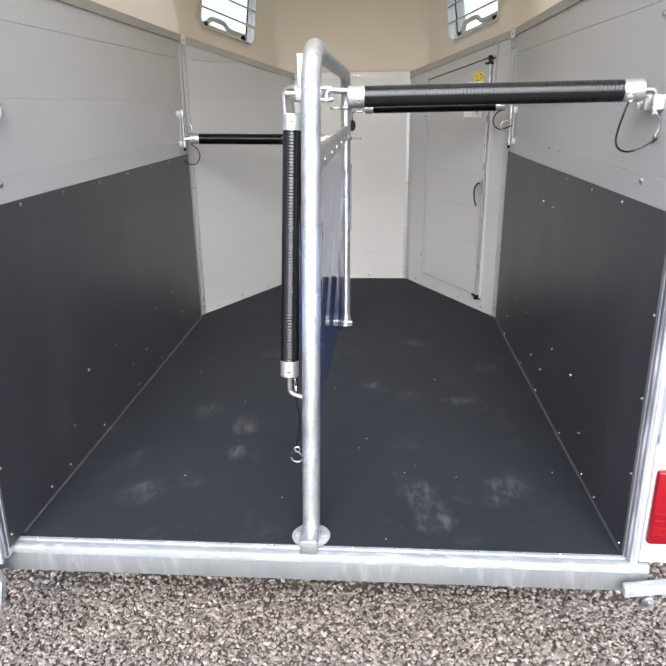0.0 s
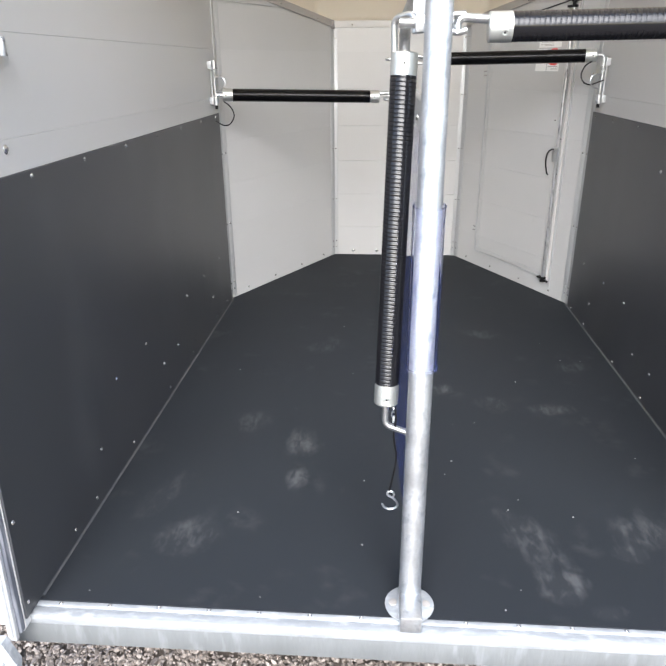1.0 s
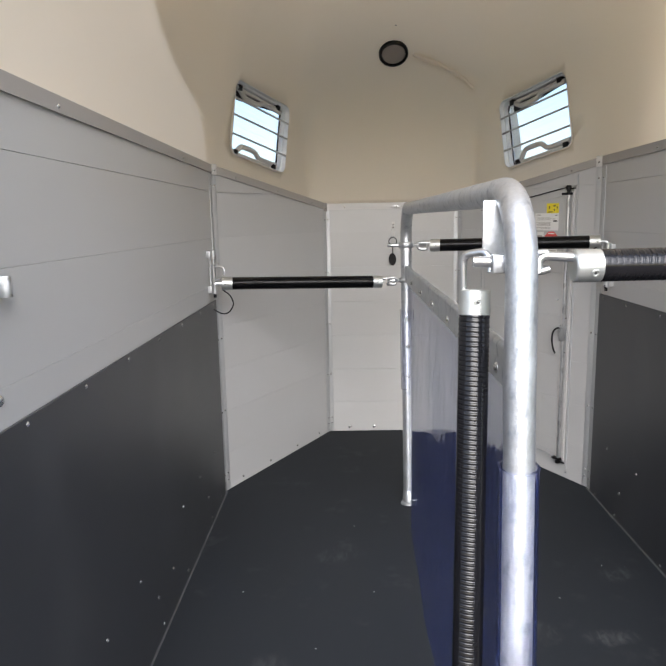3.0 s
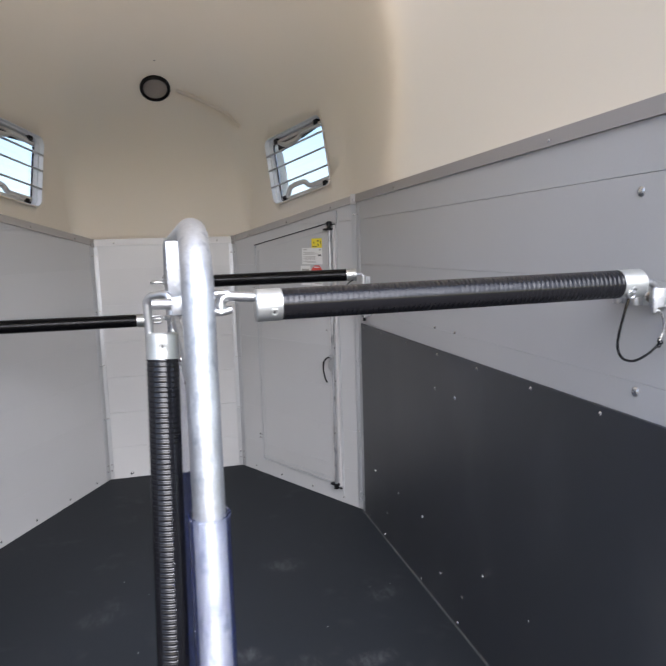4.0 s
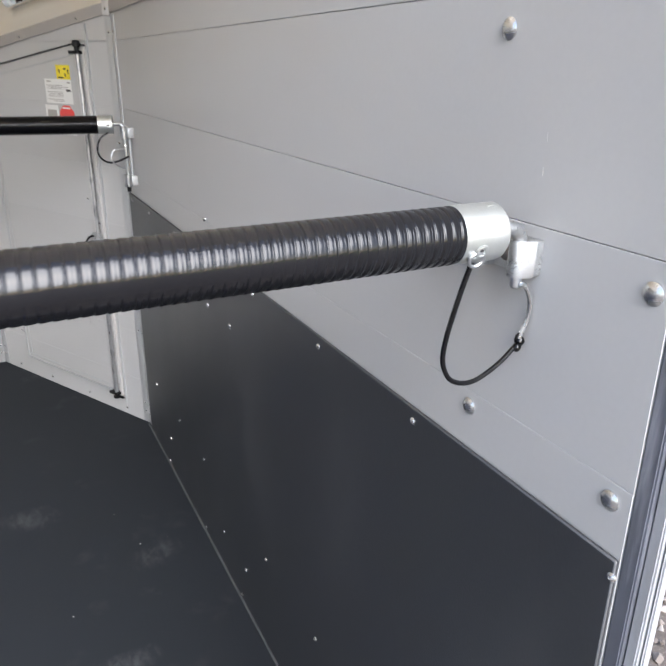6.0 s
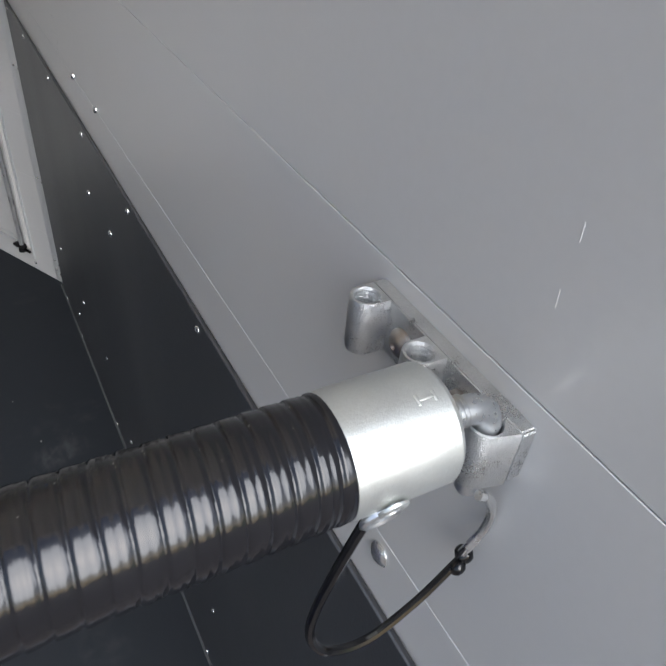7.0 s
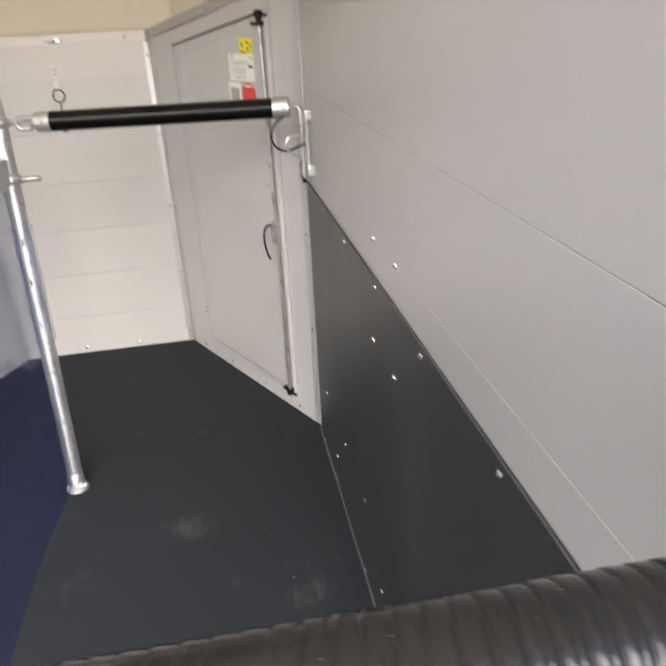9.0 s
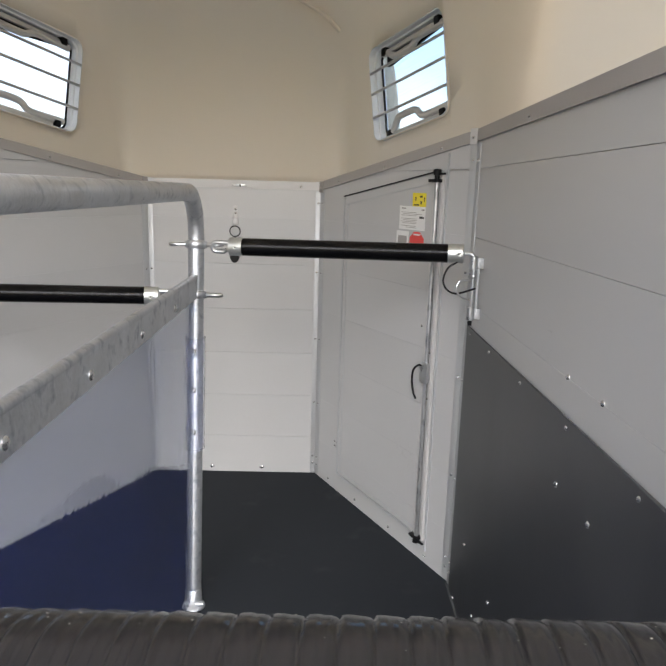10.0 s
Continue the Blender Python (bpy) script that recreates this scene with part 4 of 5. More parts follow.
line = [(8, 7), (10, 0), (6, -8), (-3, -9), (-7, -2), (-4, 4), (6, 10), (15, 19), (20, 30), (14, 40), (2, 45), (-12, 41), (-20, 30)]
sweep(bm, smooth_line([(-0.053 + 0.00087 * a, 0.156, 0.214 - 0.00087 * b) for a, b in line], 5), 0.0024, 8)
part("s_hook", bm, ZINC, hanging_bar)
for k, z in enumerate((0.425, 0.413, 0.401)):
    bm = bmesh.new()
    sweep(bm, [(-0.050 + 0.0045 * math.cos(a) * (1 if k % 2 else 0.3), 0.159 + 0.0045 * math.cos(a) * (0.3 if k % 2 else 1), z + 0.008 * math.sin(a)) for a in [2 * math.pi * j / 12 for j in range(12)]], 0.0013, 6, closed=True)
    part("chain_link", bm, ZINC, hanging_bar)

front_bar_r = padded_bar("front_bar", (0.139, 2.018, 1.108), (0.734, 1.900, 1.115), 0.0262, (0.036, 0.038), "horizontal front bar with a black hose, hooked beside the door", 0.0062, 0.0009, (0, -1, 0), "padded bars", GLOSS)
bm = bmesh.new()
sweep(bm, arc_line([(0.770, 1.895, 1.116), (0.797, 1.880, 1.117), (0.797, 1.875, 1.085)], 0.012, 6), 0.006, 10)
part("hook", bm, ZINC, front_bar_r)
bm = bmesh.new()
sweep(bm, arc_line([(0.104, 2.020, 1.118), (0.052, 2.026, 1.120), (0.052, 2.028, 1.092), (0.088, 2.024, 1.092), (0.092, 2.022, 1.101)], 0.0125, 6), 0.0064, 12)
part("hook", bm, ZINC, front_bar_r)
front_bar_l = padded_bar("front_bar", (-0.732, 1.888, 0.973), (-0.140, 1.998, 0.959), 0.0262, (0.038, 0.036), "horizontal front bar with a black hose, hooked lower down", 0.0062, 0.0009, (0, -1, 0), "padded bars", GLOSS)
bm = bmesh.new()
sweep(bm, arc_line([(-0.768, 1.882, 0.974), (-0.797, 1.876, 0.975), (-0.797, 1.875, 0.945)], 0.010, 6), 0.006, 10)
part("hook", bm, ZINC, front_bar_l)
bm = bmesh.new()
sweep(bm, arc_line([(-0.104, 2.000, 0.972), (-0.042, 2.006, 0.974), (-0.042, 2.008, 0.946), (-0.078, 2.004, 0.946), (-0.082, 2.002, 0.955)], 0.0125, 6), 0.0064, 12)
part("hook", bm, ZINC, front_bar_l)


def cable(name, pts, r, parent, label, mat=BLACK):
    bm = bmesh.new()
    sweep(bm, smooth_line(pts, 8), r, 8)
    return part(name, bm, mat, parent, label)


cable("cable", [(0.753, 1.882, 1.094), (0.728, 1.880, 1.077), (0.716, 1.880, 1.045), (0.726, 1.878, 1.018), (0.755, 1.876, 1.006), (0.805, 1.868, 1.023)], 0.0027, front_bar_r, "black safety cable")
cable("cable", [(-0.763, 1.870, 0.948), (-0.734, 1.868, 0.925), (-0.722, 1.868, 0.890), (-0.740, 1.868, 0.858), (-0.768, 1.870, 0.850), (-0.806, 1.874, 0.868)], 0.0026, front_bar_l, "black safety cable")


# ---- wall fittings ----
def triple_bracket(sgn):
    """A cast rail with three cups, bolted to the side wall near the rear."""
    fit_ob = thing("bar_bracket", (sgn * 0.82, 0.24 if sgn > 0 else 0.20, 1.106), "zinc-cast wall bracket with three cups for a bar hook", "bracket", "rear bar brackets")
    f = (lambda u, d, z: Vector((sgn * (W - d), u - 0.002 if sgn > 0 else u - 0.040, z)))
    z0, z1 = 1.110, 1.144
    bm = bmesh.new()
    slab(bm, [(0.181, z0 + 0.003), (0.184, z0), (0.299, z0), (0.302, z0 + 0.003), (0.302, z1 - 0.001), (0.301, z1), (0.182, z1), (0.181, z1 - 0.001)], 0.0, 0.0085, f)
    bmesh.ops.bevel(bm, geom=bm.edges[:], offset=0.0007, segments=2, affect="EDGES")
    part("back_plate", bm, CAST, fit_ob)
    for k, y in enumerate((0.193, 0.243, 0.292)):
        bm = bmesh.new()
        R, r, N = 0.0092, 0.0066, 24
        d0 = 0.0180
        prof = []
        for j in range(N):
            a = 2 * math.pi * j / N
            yy, dd = R * math.cos(a), R * math.sin(a)
            if dd < 0:
                dd = -(d0 - 0.0086)
                yy = (0.0118 if k == 0 else 0.0092) * (1 if math.cos(a) > 0 else -1) * min(1.0, abs(math.cos(a)) * 3)
            prof.append((yy, dd, r * math.cos(a), r * math.sin(a)))
        rings = []
        for z, inner, sc in ((z0, 0, 0.94), (z0 + 0.002, 0, 1.0), (z1 - 0.0015, 0, 1.0), (z1, 0, 0.95), (z1, 1, 1.12), (z1 - 0.0015, 1, 1.0), (z0 + 0.004, 1, 1.0)):
            rings.append([bm.verts.new(f(y + (q[2] if inner else q[0]) * sc, d0 + (q[3] if inner else q[1]) * (sc if q[1] > 0 or inner else 1), z)) for q in prof])
        for A, B in zip(rings, rings[1:]):
            for j in range(N):
                bm.faces.new((A[j], A[(j + 1) % N], B[(j + 1) % N], B[j]))
        bm.faces.new(rings[0][::-1])
        bm.faces.new(rings[-1])
        cup = part("cup", bm, CAST, fit_ob)
        bm = bmesh.new()
        turned(bm, f(y, d0, z0 + 0.005), f(y, d0, z1), [(0.0, 0.0068), (0.008, 0.0068)] + [(0.009 + 0.0014 * j, 0.0069 - 0.0005 * (j % 2)) for j in range(14)], 20)
        bmesh.ops.delete(bm, geom=[fc for fc in bm.faces if len(fc.verts) > 4 and fc.calc_center_median().z > z0 + 0.02], context="FACES")
        part("threaded_bore", bm, ZINC, cup)
    for y in (0.2185, 0.268):
        stud(DOME_B, f(y, 0.0084, 1.1262), Vector((-sgn, 0, 0)), fit_ob)
    bm = bmesh.new()
    turned(bm, f(0.193, 0.018, z0 + 0.001), f(0.193, 0.018, z0 - 0.1), [(0, 0.0055), (0.010, 0.0055), (0.012, 0.004)], 14)
    part("nub", bm, ZINC, fit_ob)
    return fit_ob


bracket_r, bracket_l = triple_bracket(1), triple_bracket(-1)

safety_cable = thing("safety_cable", (0.76, 0.18, 1.0), "black safety cable looped below the rear bar's hook", "cable")
cable("cord", [(0.744, 0.180, 1.133), (0.736, 0.182, 1.104), (0.728, 0.185, 1.064), (0.727, 0.185, 1.040), (0.736, 0.182, 1.023), (0.758, 0.180, 1.018), (0.788, 0.182, 1.028), (0.815, 0.185, 1.045)], 0.0024, safety_cable, "thin glossy black cord", CORD)
for c, r in (((0.8165, 0.1855, 1.0465), 0.0052), ((0.8115, 0.183, 1.0415), 0.0042)):
    bm = bmesh.new()
    turned(bm, Vector(c) - Vector((0.003, 0, 0.003)), Vector(c) + Vector((0.003, 0, 0.003)), [(0, r * 0.5), (0.002, r * 0.92), (0.0042, r), (0.0064, r * 0.92), (0.0084, r * 0.5)], 14)
    part("crimp", bm, CORD, safety_cable)
bm = bmesh.new()
box(bm, (0.8095, 0.1835, 1.0510), (0.8190, 0.1850, 1.0560), lambda u, d, z: Vector((u, d, z + 0.5 * (u - 0.8142))), 0.0005)
part("tag", bm, BLACK, safety_cable)
bm = bmesh.new()
pts = [(0.8065, 0.1825, 1.1050), (0.8130, 0.1815, 1.1000), (0.8195, 0.1815, 1.0860), (0.8205, 0.1825, 1.0700), (0.8165, 0.1840, 1.0570), (0.8140, 0.1850, 1.0500)]
sweep(bm, smooth_line(pts, 6), 0.0025, 10)
part("snap_ring", bm, SCREW, safety_cable)
bm = bmesh.new()
sweep(bm, [(0.744 + 0.0075 * math.cos(a), 0.1745 - 0.002 * math.sin(a), 1.137 + 0.0065 * math.sin(a)) for a in [2 * math.pi * j / 16 for j in range(16)]], 0.0017, 8, closed=True)
part("eye", bm, ZINC, safety_cable)


def socket_rail(sgn):
    """A short upright rod between two cups that stand off the side wall, by the corner."""
    rail = thing("bar_socket", (sgn * 0.800, 1.875, 0.92), "bright metal hook socket with two cups on the side wall", "socket", "front bar sockets")
    x, y = sgn * 0.797, 1.875
    for z in (1.074, 0.932):
        bm = bmesh.new()
        turned(bm, (x, y, z), (x, y, 2), [(0, 0.010), (0.0015, 0.0125), (0.036, 0.0125), (0.038, 0.0105), (0.038, 0.007), (0.026, 0.0065)], 20)
        cup = part("cup", bm, ZINC, rail)
        bm = bmesh.new()
        box(bm, (sgn * 0.806, y - 0.007, z + 0.003), (sgn * 0.8248, y + 0.009, z + 0.033), bevel=0.002)
        part("arm", bm, ALU, cup)
    bm = bmesh.new()
    sweep(bm, [(x + sgn * 0.001, y, 0.966), (x + sgn * 0.001, y, 1.076)], 0.0058, 14)
    part("rod", bm, ZINC, rail)
    bm = bmesh.new()
    sweep(bm, [(x + sgn * 0.0155, y + 0.004, 0.955), (x + sgn * 0.0155, y + 0.004, 1.085)], 0.0042, 12)
    part("rod", bm, ALU, rail)
    bm = bmesh.new()
    sweep(bm, [(x, y, 0.933), (x, y, 0.917)], 0.0062, 10)
    part("pin", bm, BLACK, rail)
    bm = bmesh.new()
    sweep(bm, smooth_line([(x, y, 1.045), (x - sgn * 0.035, y - 0.004, 1.042), (x - sgn * 0.045, y - 0.006, 1.018), (x - sgn * 0.03, y - 0.005, 0.998), (x, y, 0.985)], 6), 0.0022, 8)
    part("spring_clip", bm, ZINC, rail)
    bm = bmesh.new()
    turned(bm, (x - 0.004, y - 0.006, 1.052), (x + 0.004, y - 0.006, 1.060), [(0, 0.004), (0.003, 0.0062), (0.008, 0.0062), (0.011, 0.004)], 12)
    part("collar", bm, ZINC, rail)


socket_rail(1)
socket_rail(-1)

key_hook = thing("key_hook", (0.024, FY - 0.004, 1.0), "metal wall clip holding a key ring with black tag", "hook")
bm = bmesh.new()
box(bm, (-0.002, 0.0008, 1.140), (0.016, 0.005, 1.206), front, 0.001)
box(bm, (-0.006, 0.005, 1.126), (0.018, 0.012, 1.154), front, 0.002)
part("clip", bm, PALE, key_hook)
for z in (1.190, 1.174):
    stud(DOME_S, front(0.007, 0.0048, z), (0, -1, 0), key_hook)
bm = bmesh.new()
sweep(bm, [(0.004 + 0.022 * math.cos(a), FY - 0.010, 1.098 + 0.022 * math.sin(a)) for a in [2 * math.pi * j / 24 for j in range(24)]], 0.0022, 8, closed=True)
part("ring", bm, BLACK, key_hook)
bm = bmesh.new()
slab(bm, [(0.002 + 0.021 * math.cos(a), 0.998 + 0.034 * math.sin(a)) for a in [2 * math.pi * j / 28 for j in range(28)]], 0.004, 0.011, front)
tag = part("tag", bm, BLACK, key_hook, "oval black plastic tag")
bm = bmesh.new()
sweep(bm, [(0.004, FY - 0.009, 1.078), (0.003, FY - 0.008, 1.03)], 0.0022, 6)
part("strap", bm, BLACK, tag)

for u in (-0.25, -0.106, 0.122):
    stud(DOME_L, front(u, 0.0, 0.024), (0, -1, 0), wall_front)
for f, wall in ((nose_r, wall_nose_right), (nose_l, wall_nose_left)):
    for u in (0.13, 0.36, 0.61, 0.84):
        stud(DOME_M, f(u, 0.0, 0.026), f(0, 1, 0) - f(0, 0, 0), wall)

# ---- the door in the nose wall ----
door = thing("door_1", nose_r(0.47, 0, 0.06), "closed grey entry door with a lock rod and warning stickers", "door", kind="structure")
DU0, DU1 = 0.188, 0.752


def dtop(u):
    return 1.333 - (u - DU0) * 0.156


def dbot(u):
    return 0.094


for lo, hi in zip(SEAMS, SEAMS[1:] + [9.0]):
    lo2, g = max(lo + 0.004, dbot(0)), 0.0003
    if lo2 >= dtop(DU0):
        continue
    pts = [(DU0, lo2 + g), (DU1, lo2 + g), (DU1, min(hi + 0.004 - g, dtop(DU1))), (DU0, min(hi + 0.004 - g, dtop(DU0)))]
    if pts[2][1] <= lo2 + g:
        k = min(1.0, (dtop(DU0) - lo2 - g) / 0.156)
        pts = [(DU0, lo2 + g), (DU0 + k, lo2 + g), (DU0, pts[3][1])]
    bm = bmesh.new()
    slab(bm, pts, 0.0004, 0.0042, nose_r)
    part("plank", bm, PLANK, door)


def rail_piece(name, a, b, width, proud, mat, label=""):
    """A slim strip on the nose wall from a to b, (along, up) places."""
    a, b = Vector(a), Vector(b)
    side = Vector((-(b - a).y, (b - a).x)).normalized() * width / 2
    bm = bmesh.new()
    slab(bm, [tuple(a - side), tuple(b - side), tuple(b + side), tuple(a + side)], 0.0002, proud, nose_r)
    return part(name, bm, mat, door, label)


rail_piece("frame_strip", (DU1 + 0.006, 0.082), (DU1 + 0.006, dtop(DU1) + 0.008), 0.010, 0.0075, ALU)
rail_piece("frame_strip", (DU0, dtop(DU0) + 0.012), (DU1 + 0.011, dtop(DU1) + 0.012), 0.0036, 0.0075, BLACK, "black rubber seal")
rail_piece("frame_strip", (DU0, dtop(DU0) - 0.020), (DU1, dtop(DU1) - 0.020), 0.004, 0.0058, ALU)
rail_piece("frame_strip", (DU0 - 0.01, 0.084), (DU1 + 0.011, 0.084), 0.008, 0.0078, ALU)
rail_piece("frame_strip", (DU1 - 0.022, 0.106), (DU1 - 0.022, dtop(DU1) - 0.018), 0.004, 0.0060, ALU)
rail_piece("frame_strip", (DU0, 0.106), (DU1, 0.106), 0.004, 0.0060, ALU)
rail_piece("edge_profile", (0.183, 0.088), (0.183, 1.318), 0.010, 0.010, PALE)
rail_piece("edge_profile", (0.128, 0.045), (0.128, 1.40), 0.005, 0.006, ALU)
rail_piece("edge_profile", (0.146, 0.080), (0.146, 1.335), 0.010, 0.008, PALE)
bm = bmesh.new()
sweep(bm, [nose_r(0.166, 0.014, 0.088), nose_r(0.166, 0.014, 1.322)], 0.0075, 12)
rod = part("lock_rod", bm, WORN, door, "bright upright lock rod, scuffed towards the foot")
for z, h, up in ((1.317, 0.036, 1), (0.086, 0.022, -1)):
    bm = bmesh.new()
    box(bm, (0.148, 0.002, z - 0.005), (0.196, 0.027, z + 0.005), nose_r, 0.002)
    turned(bm, nose_r(0.166, 0.015, z), nose_r(0.166, 0.015, z + up), [(0, 0.008), (h * 0.45, 0.008), (h * 0.5, 0.012), (h * 0.9, 0.0125), (h, 0.009)], 14)
    box(bm, (0.130, 0.008, z + up * h * 0.6 - 0.003), (0.166, 0.016, z + up * h * 0.6 + 0.003), nose_r, 0.001)
    part("end_fitting", bm, BLACK, rod)
bm = bmesh.new()
sweep(bm, smooth_line([nose_r(0.172, 0.020, 0.712), nose_r(0.188, 0.030, 0.712), nose_r(0.204, 0.038, 0.692), nose_r(0.209, 0.038, 0.652), nose_r(0.203, 0.034, 0.612), nose_r(0.196, 0.028, 0.592)], 6),
      0.0036, 10)
part("door_handle", bm, BLACK, door, "curved black pull handle")
bm = bmesh.new()
box(bm, (0.150, 0.010, 0.655), (0.186, 0.026, 0.725), nose_r, 0.003)
part("latch_box", bm, ZINC, door)
for z in (0.60, 0.67, 0.76):
    stud(DOME_S, nose_r(0.157, 0.0098, z), NIN, rod)
for u, z in ((0.775, 1.05), (0.775, 1.03), (0.79, 1.05), (0.79, 1.03), (0.775, 0.22), (0.775, 0.20), (0.79, 0.22), (0.79, 0.20), (0.215, 0.84)):
    stud(DOME_S, nose_r(u, 0.004, z) if u < 0.3 else nose_r(u, 0.0, z), NIN, door)


# ---- stickers on the door ----
def on_door(u, d, z):
    return nose_r(u + 0.027, d, z - 0.005)


def sticker(name, pts, mat, label, d=0.0049):
    c = Vector((sum(p[0] for p in pts) / len(pts), sum(p[1] for p in pts) / len(pts)))
    ob = thing(name, on_door(c.x, d, min(p[1] for p in pts)), label, "sticker")
    bm = bmesh.new()
    slab(bm, pts, d - 0.0007, d, on_door)
    part("sheet", bm, mat, ob)
    return ob


def bars(ob, rows, mat, d=0.0053):
    """Plain bars that stand for small print: (from, to, height, thickness)."""
    for u0, u1, z, t in rows:
        bm = bmesh.new()
        box(bm, (u0, d - 0.0004, z - t / 2), (u1, d, z + t / 2), on_door)
        part("print_bar", bm, mat, ob)


def quad(u0, u1, z0, z1):
    return [(u0, z0), (u1, z0), (u1, z1), (u0, z1)]


yellow = sticker("warning_sticker", quad(0.203, 0.277, 1.238, 1.283), YELLOW, "small yellow warning sticker on the door")
bars(yellow, [(0.222, 0.236, 1.271, 0.006), (0.210, 0.214, 1.262, 0.014), (0.225, 0.232, 1.252, 0.010), (0.256, 0.262, 1.264, 0.012), (0.240, 0.268, 1.244, 0.004)], INK)
white = sticker("info_sticker", quad(0.202, 0.349, 1.160, 1.239), PAPER, "white printed information sticker on the door")
bars(white, [(0.312, 0.336, 1.231, 0.004), (0.208, 0.224, 1.228, 0.005), (0.252, 0.338, 1.218, 0.0018), (0.22, 0.33, 1.213, 0.0018), (0.25, 0.338, 1.208, 0.0018),
             (0.25, 0.338, 1.197, 0.0018), (0.25, 0.325, 1.192, 0.0018), (0.25, 0.338, 1.187, 0.0018), (0.25, 0.330, 1.182, 0.0018), (0.25, 0.338, 1.173, 0.0018), (0.25, 0.310, 1.168, 0.0018)], TRIM)
bars(white, [(0.209, 0.234, 1.203, 0.007)], INK)
small = sticker("info_sticker", quad(0.290, 0.362, 1.058, 1.154), PAPER, "narrow white sticker on the door")
bars(small, [(0.300, 0.352, 1.118, 0.040)], TRIM)
note = sticker("info_sticker", quad(0.205, 0.284, 1.058, 1.090), PAPER, "white sticker below the red one")
bars(note, [(0.212, 0.276, 1.078, 0.003), (0.212, 0.26, 1.068, 0.003)], TRIM)
octagon = [(0.243 + 0.043 * math.cos(radians(22.5 + 45 * k)), 1.119 + 0.039 * math.sin(radians(22.5 + 45 * k))) for k in range(8)]
stop = sticker("stop_sticker", octagon, RED, "red eight-sided sticker on the door", 0.0056)
bars(stop, [(0.224, 0.262, 1.146, 0.005)], PAPER, 0.0060)

# ---- the partition between the two stalls ----
PX, PT, FOOT = 0.002, 0.007, -0.007                    # x of the frame, of its rear top and of its rear foot
partition = thing("partition", (PX, 0.06, 0.0), "galvanised tube partition with a clear bluish hanging sheet", "partition")
TZ = 1.263
frame_line = arc_line([(FOOT, 0.060, 0.02), (PT, 0.060 + 0.102 * TZ, TZ), (PX, 1.895 + 0.128 * TZ, TZ), (PX, 1.895, 0.03)], 0.125, 14)
bm = bmesh.new()
sweep(bm, frame_line, 0.0238, 32)
part("frame_tube", bm, GALV, partition, "bent galvanised tube")
bm = bmesh.new()
turned(bm, (FOOT, 0.052, 0.001), (FOOT, 0.052, 1), [(0, 0.051), (0.005, 0.053), (0.006, 0.051), (0.007, 0.030), (0.012, 0.024)], 32)
foot = part("foot_plate", bm, OXIDE_GLARE, partition, "round flange")
for sgn in (1, -1):
    bm = bmesh.new()
    turned(bm, (FOOT + sgn * 0.036, 0.052, 0.007), (FOOT + sgn * 0.036, 0.052, 1), [(0, 0.009), (0.003, 0.009), (0.0035, 0.007)], 12)
    part("bolt", bm, TRIM, foot)
bm = bmesh.new()
box(bm, (FOOT - 0.023, -0.022, -0.001), (FOOT + 0.023, 0.055, 0.040), bevel=0.004)
part("foot_block", bm, GALV, partition)
bm = bmesh.new()
turned(bm, (PX, 1.890, 0.001), (PX, 1.90, 0.12), [(0, 0.036), (0.006, 0.035), (0.012, 0.027), (0.055, 0.026), (0.060, 0.023)], 20)
fb = part("foot_clamp", bm, GALV, partition)
bm = bmesh.new()
sweep(bm, [(PX + 0.01, 1.872, 0.024), (PX + 0.036, 1.870, 0.024)], 0.007, 8)
part("clamp_bolt", bm, GALV, fb)

# strap, release plate and eyes at the rear post
bm = bmesh.new()
box(bm, (PT - 0.042, 0.262, 1.152), (PT + 0.002, 0.268, 1.250), bevel=0.0015)
part("strap", bm, GALV, partition)
bm = bmesh.new()
box(bm, (PT - 0.034, 0.196, 1.148), (PT + 0.022, 0.270, 1.154), bevel=0.0015)
part("lug_plate", bm, GALV, partition)
bm = bmesh.new()
sweep(bm, [(PT - 0.016, 0.210, 1.156), (PT - 0.066, 0.214, 1.157)], 0.0085, 12)
part("peg", bm, ZINC, partition)
bm = bmesh.new()
box(bm, (PT - 0.040, 0.192, 1.140), (PT - 0.012, 0.226, 1.168), bevel=0.003)
part("lug", bm, GALV, partition)
bm = bmesh.new()
sweep(bm, arc_line([(PT + 0.012, 0.208, 1.168), (PT + 0.046, 0.212, 1.169)], 0.01), 0.0058, 12)
part("peg", bm, ZINC, partition)
bm = bmesh.new()
sweep(bm, smooth_line([(PT + 0.012, 0.208, 1.144), (PT + 0.036, 0.210, 1.141), (PT + 0.049, 0.211, 1.144)], 5), 0.0058, 12)
part("peg", bm, ZINC, partition)
# collars and loops on the front post
for z, ways in ((1.110, (1, -1)), (0.962, (1, -1))):
    y = 1.895 + 0.128 * z
    bm = bmesh.new()
    turned(bm, (PX, y - 0.0013, z - 0.012), (PX, y + 0.0013, z + 0.012), [(0, 0.024), (0.002, 0.0305), (0.008, 0.0335), (0.016, 0.0335), (0.022, 0.0305), (0.024, 0.024)], 24)
    collar = part("collar", bm, GALV, partition)
    for sgn in ways:
        bm = bmesh.new()
        line = [(PX + sgn * (0.024 + 0.026 * (1 + math.cos(a))), y + 0.008 * math.sin(a), z) for a in [2 * math.pi * j / 18 for j in range(18)]]
        sweep(bm, line, 0.0060, 10, closed=True)
        part("loop", bm, ZINC, collar)

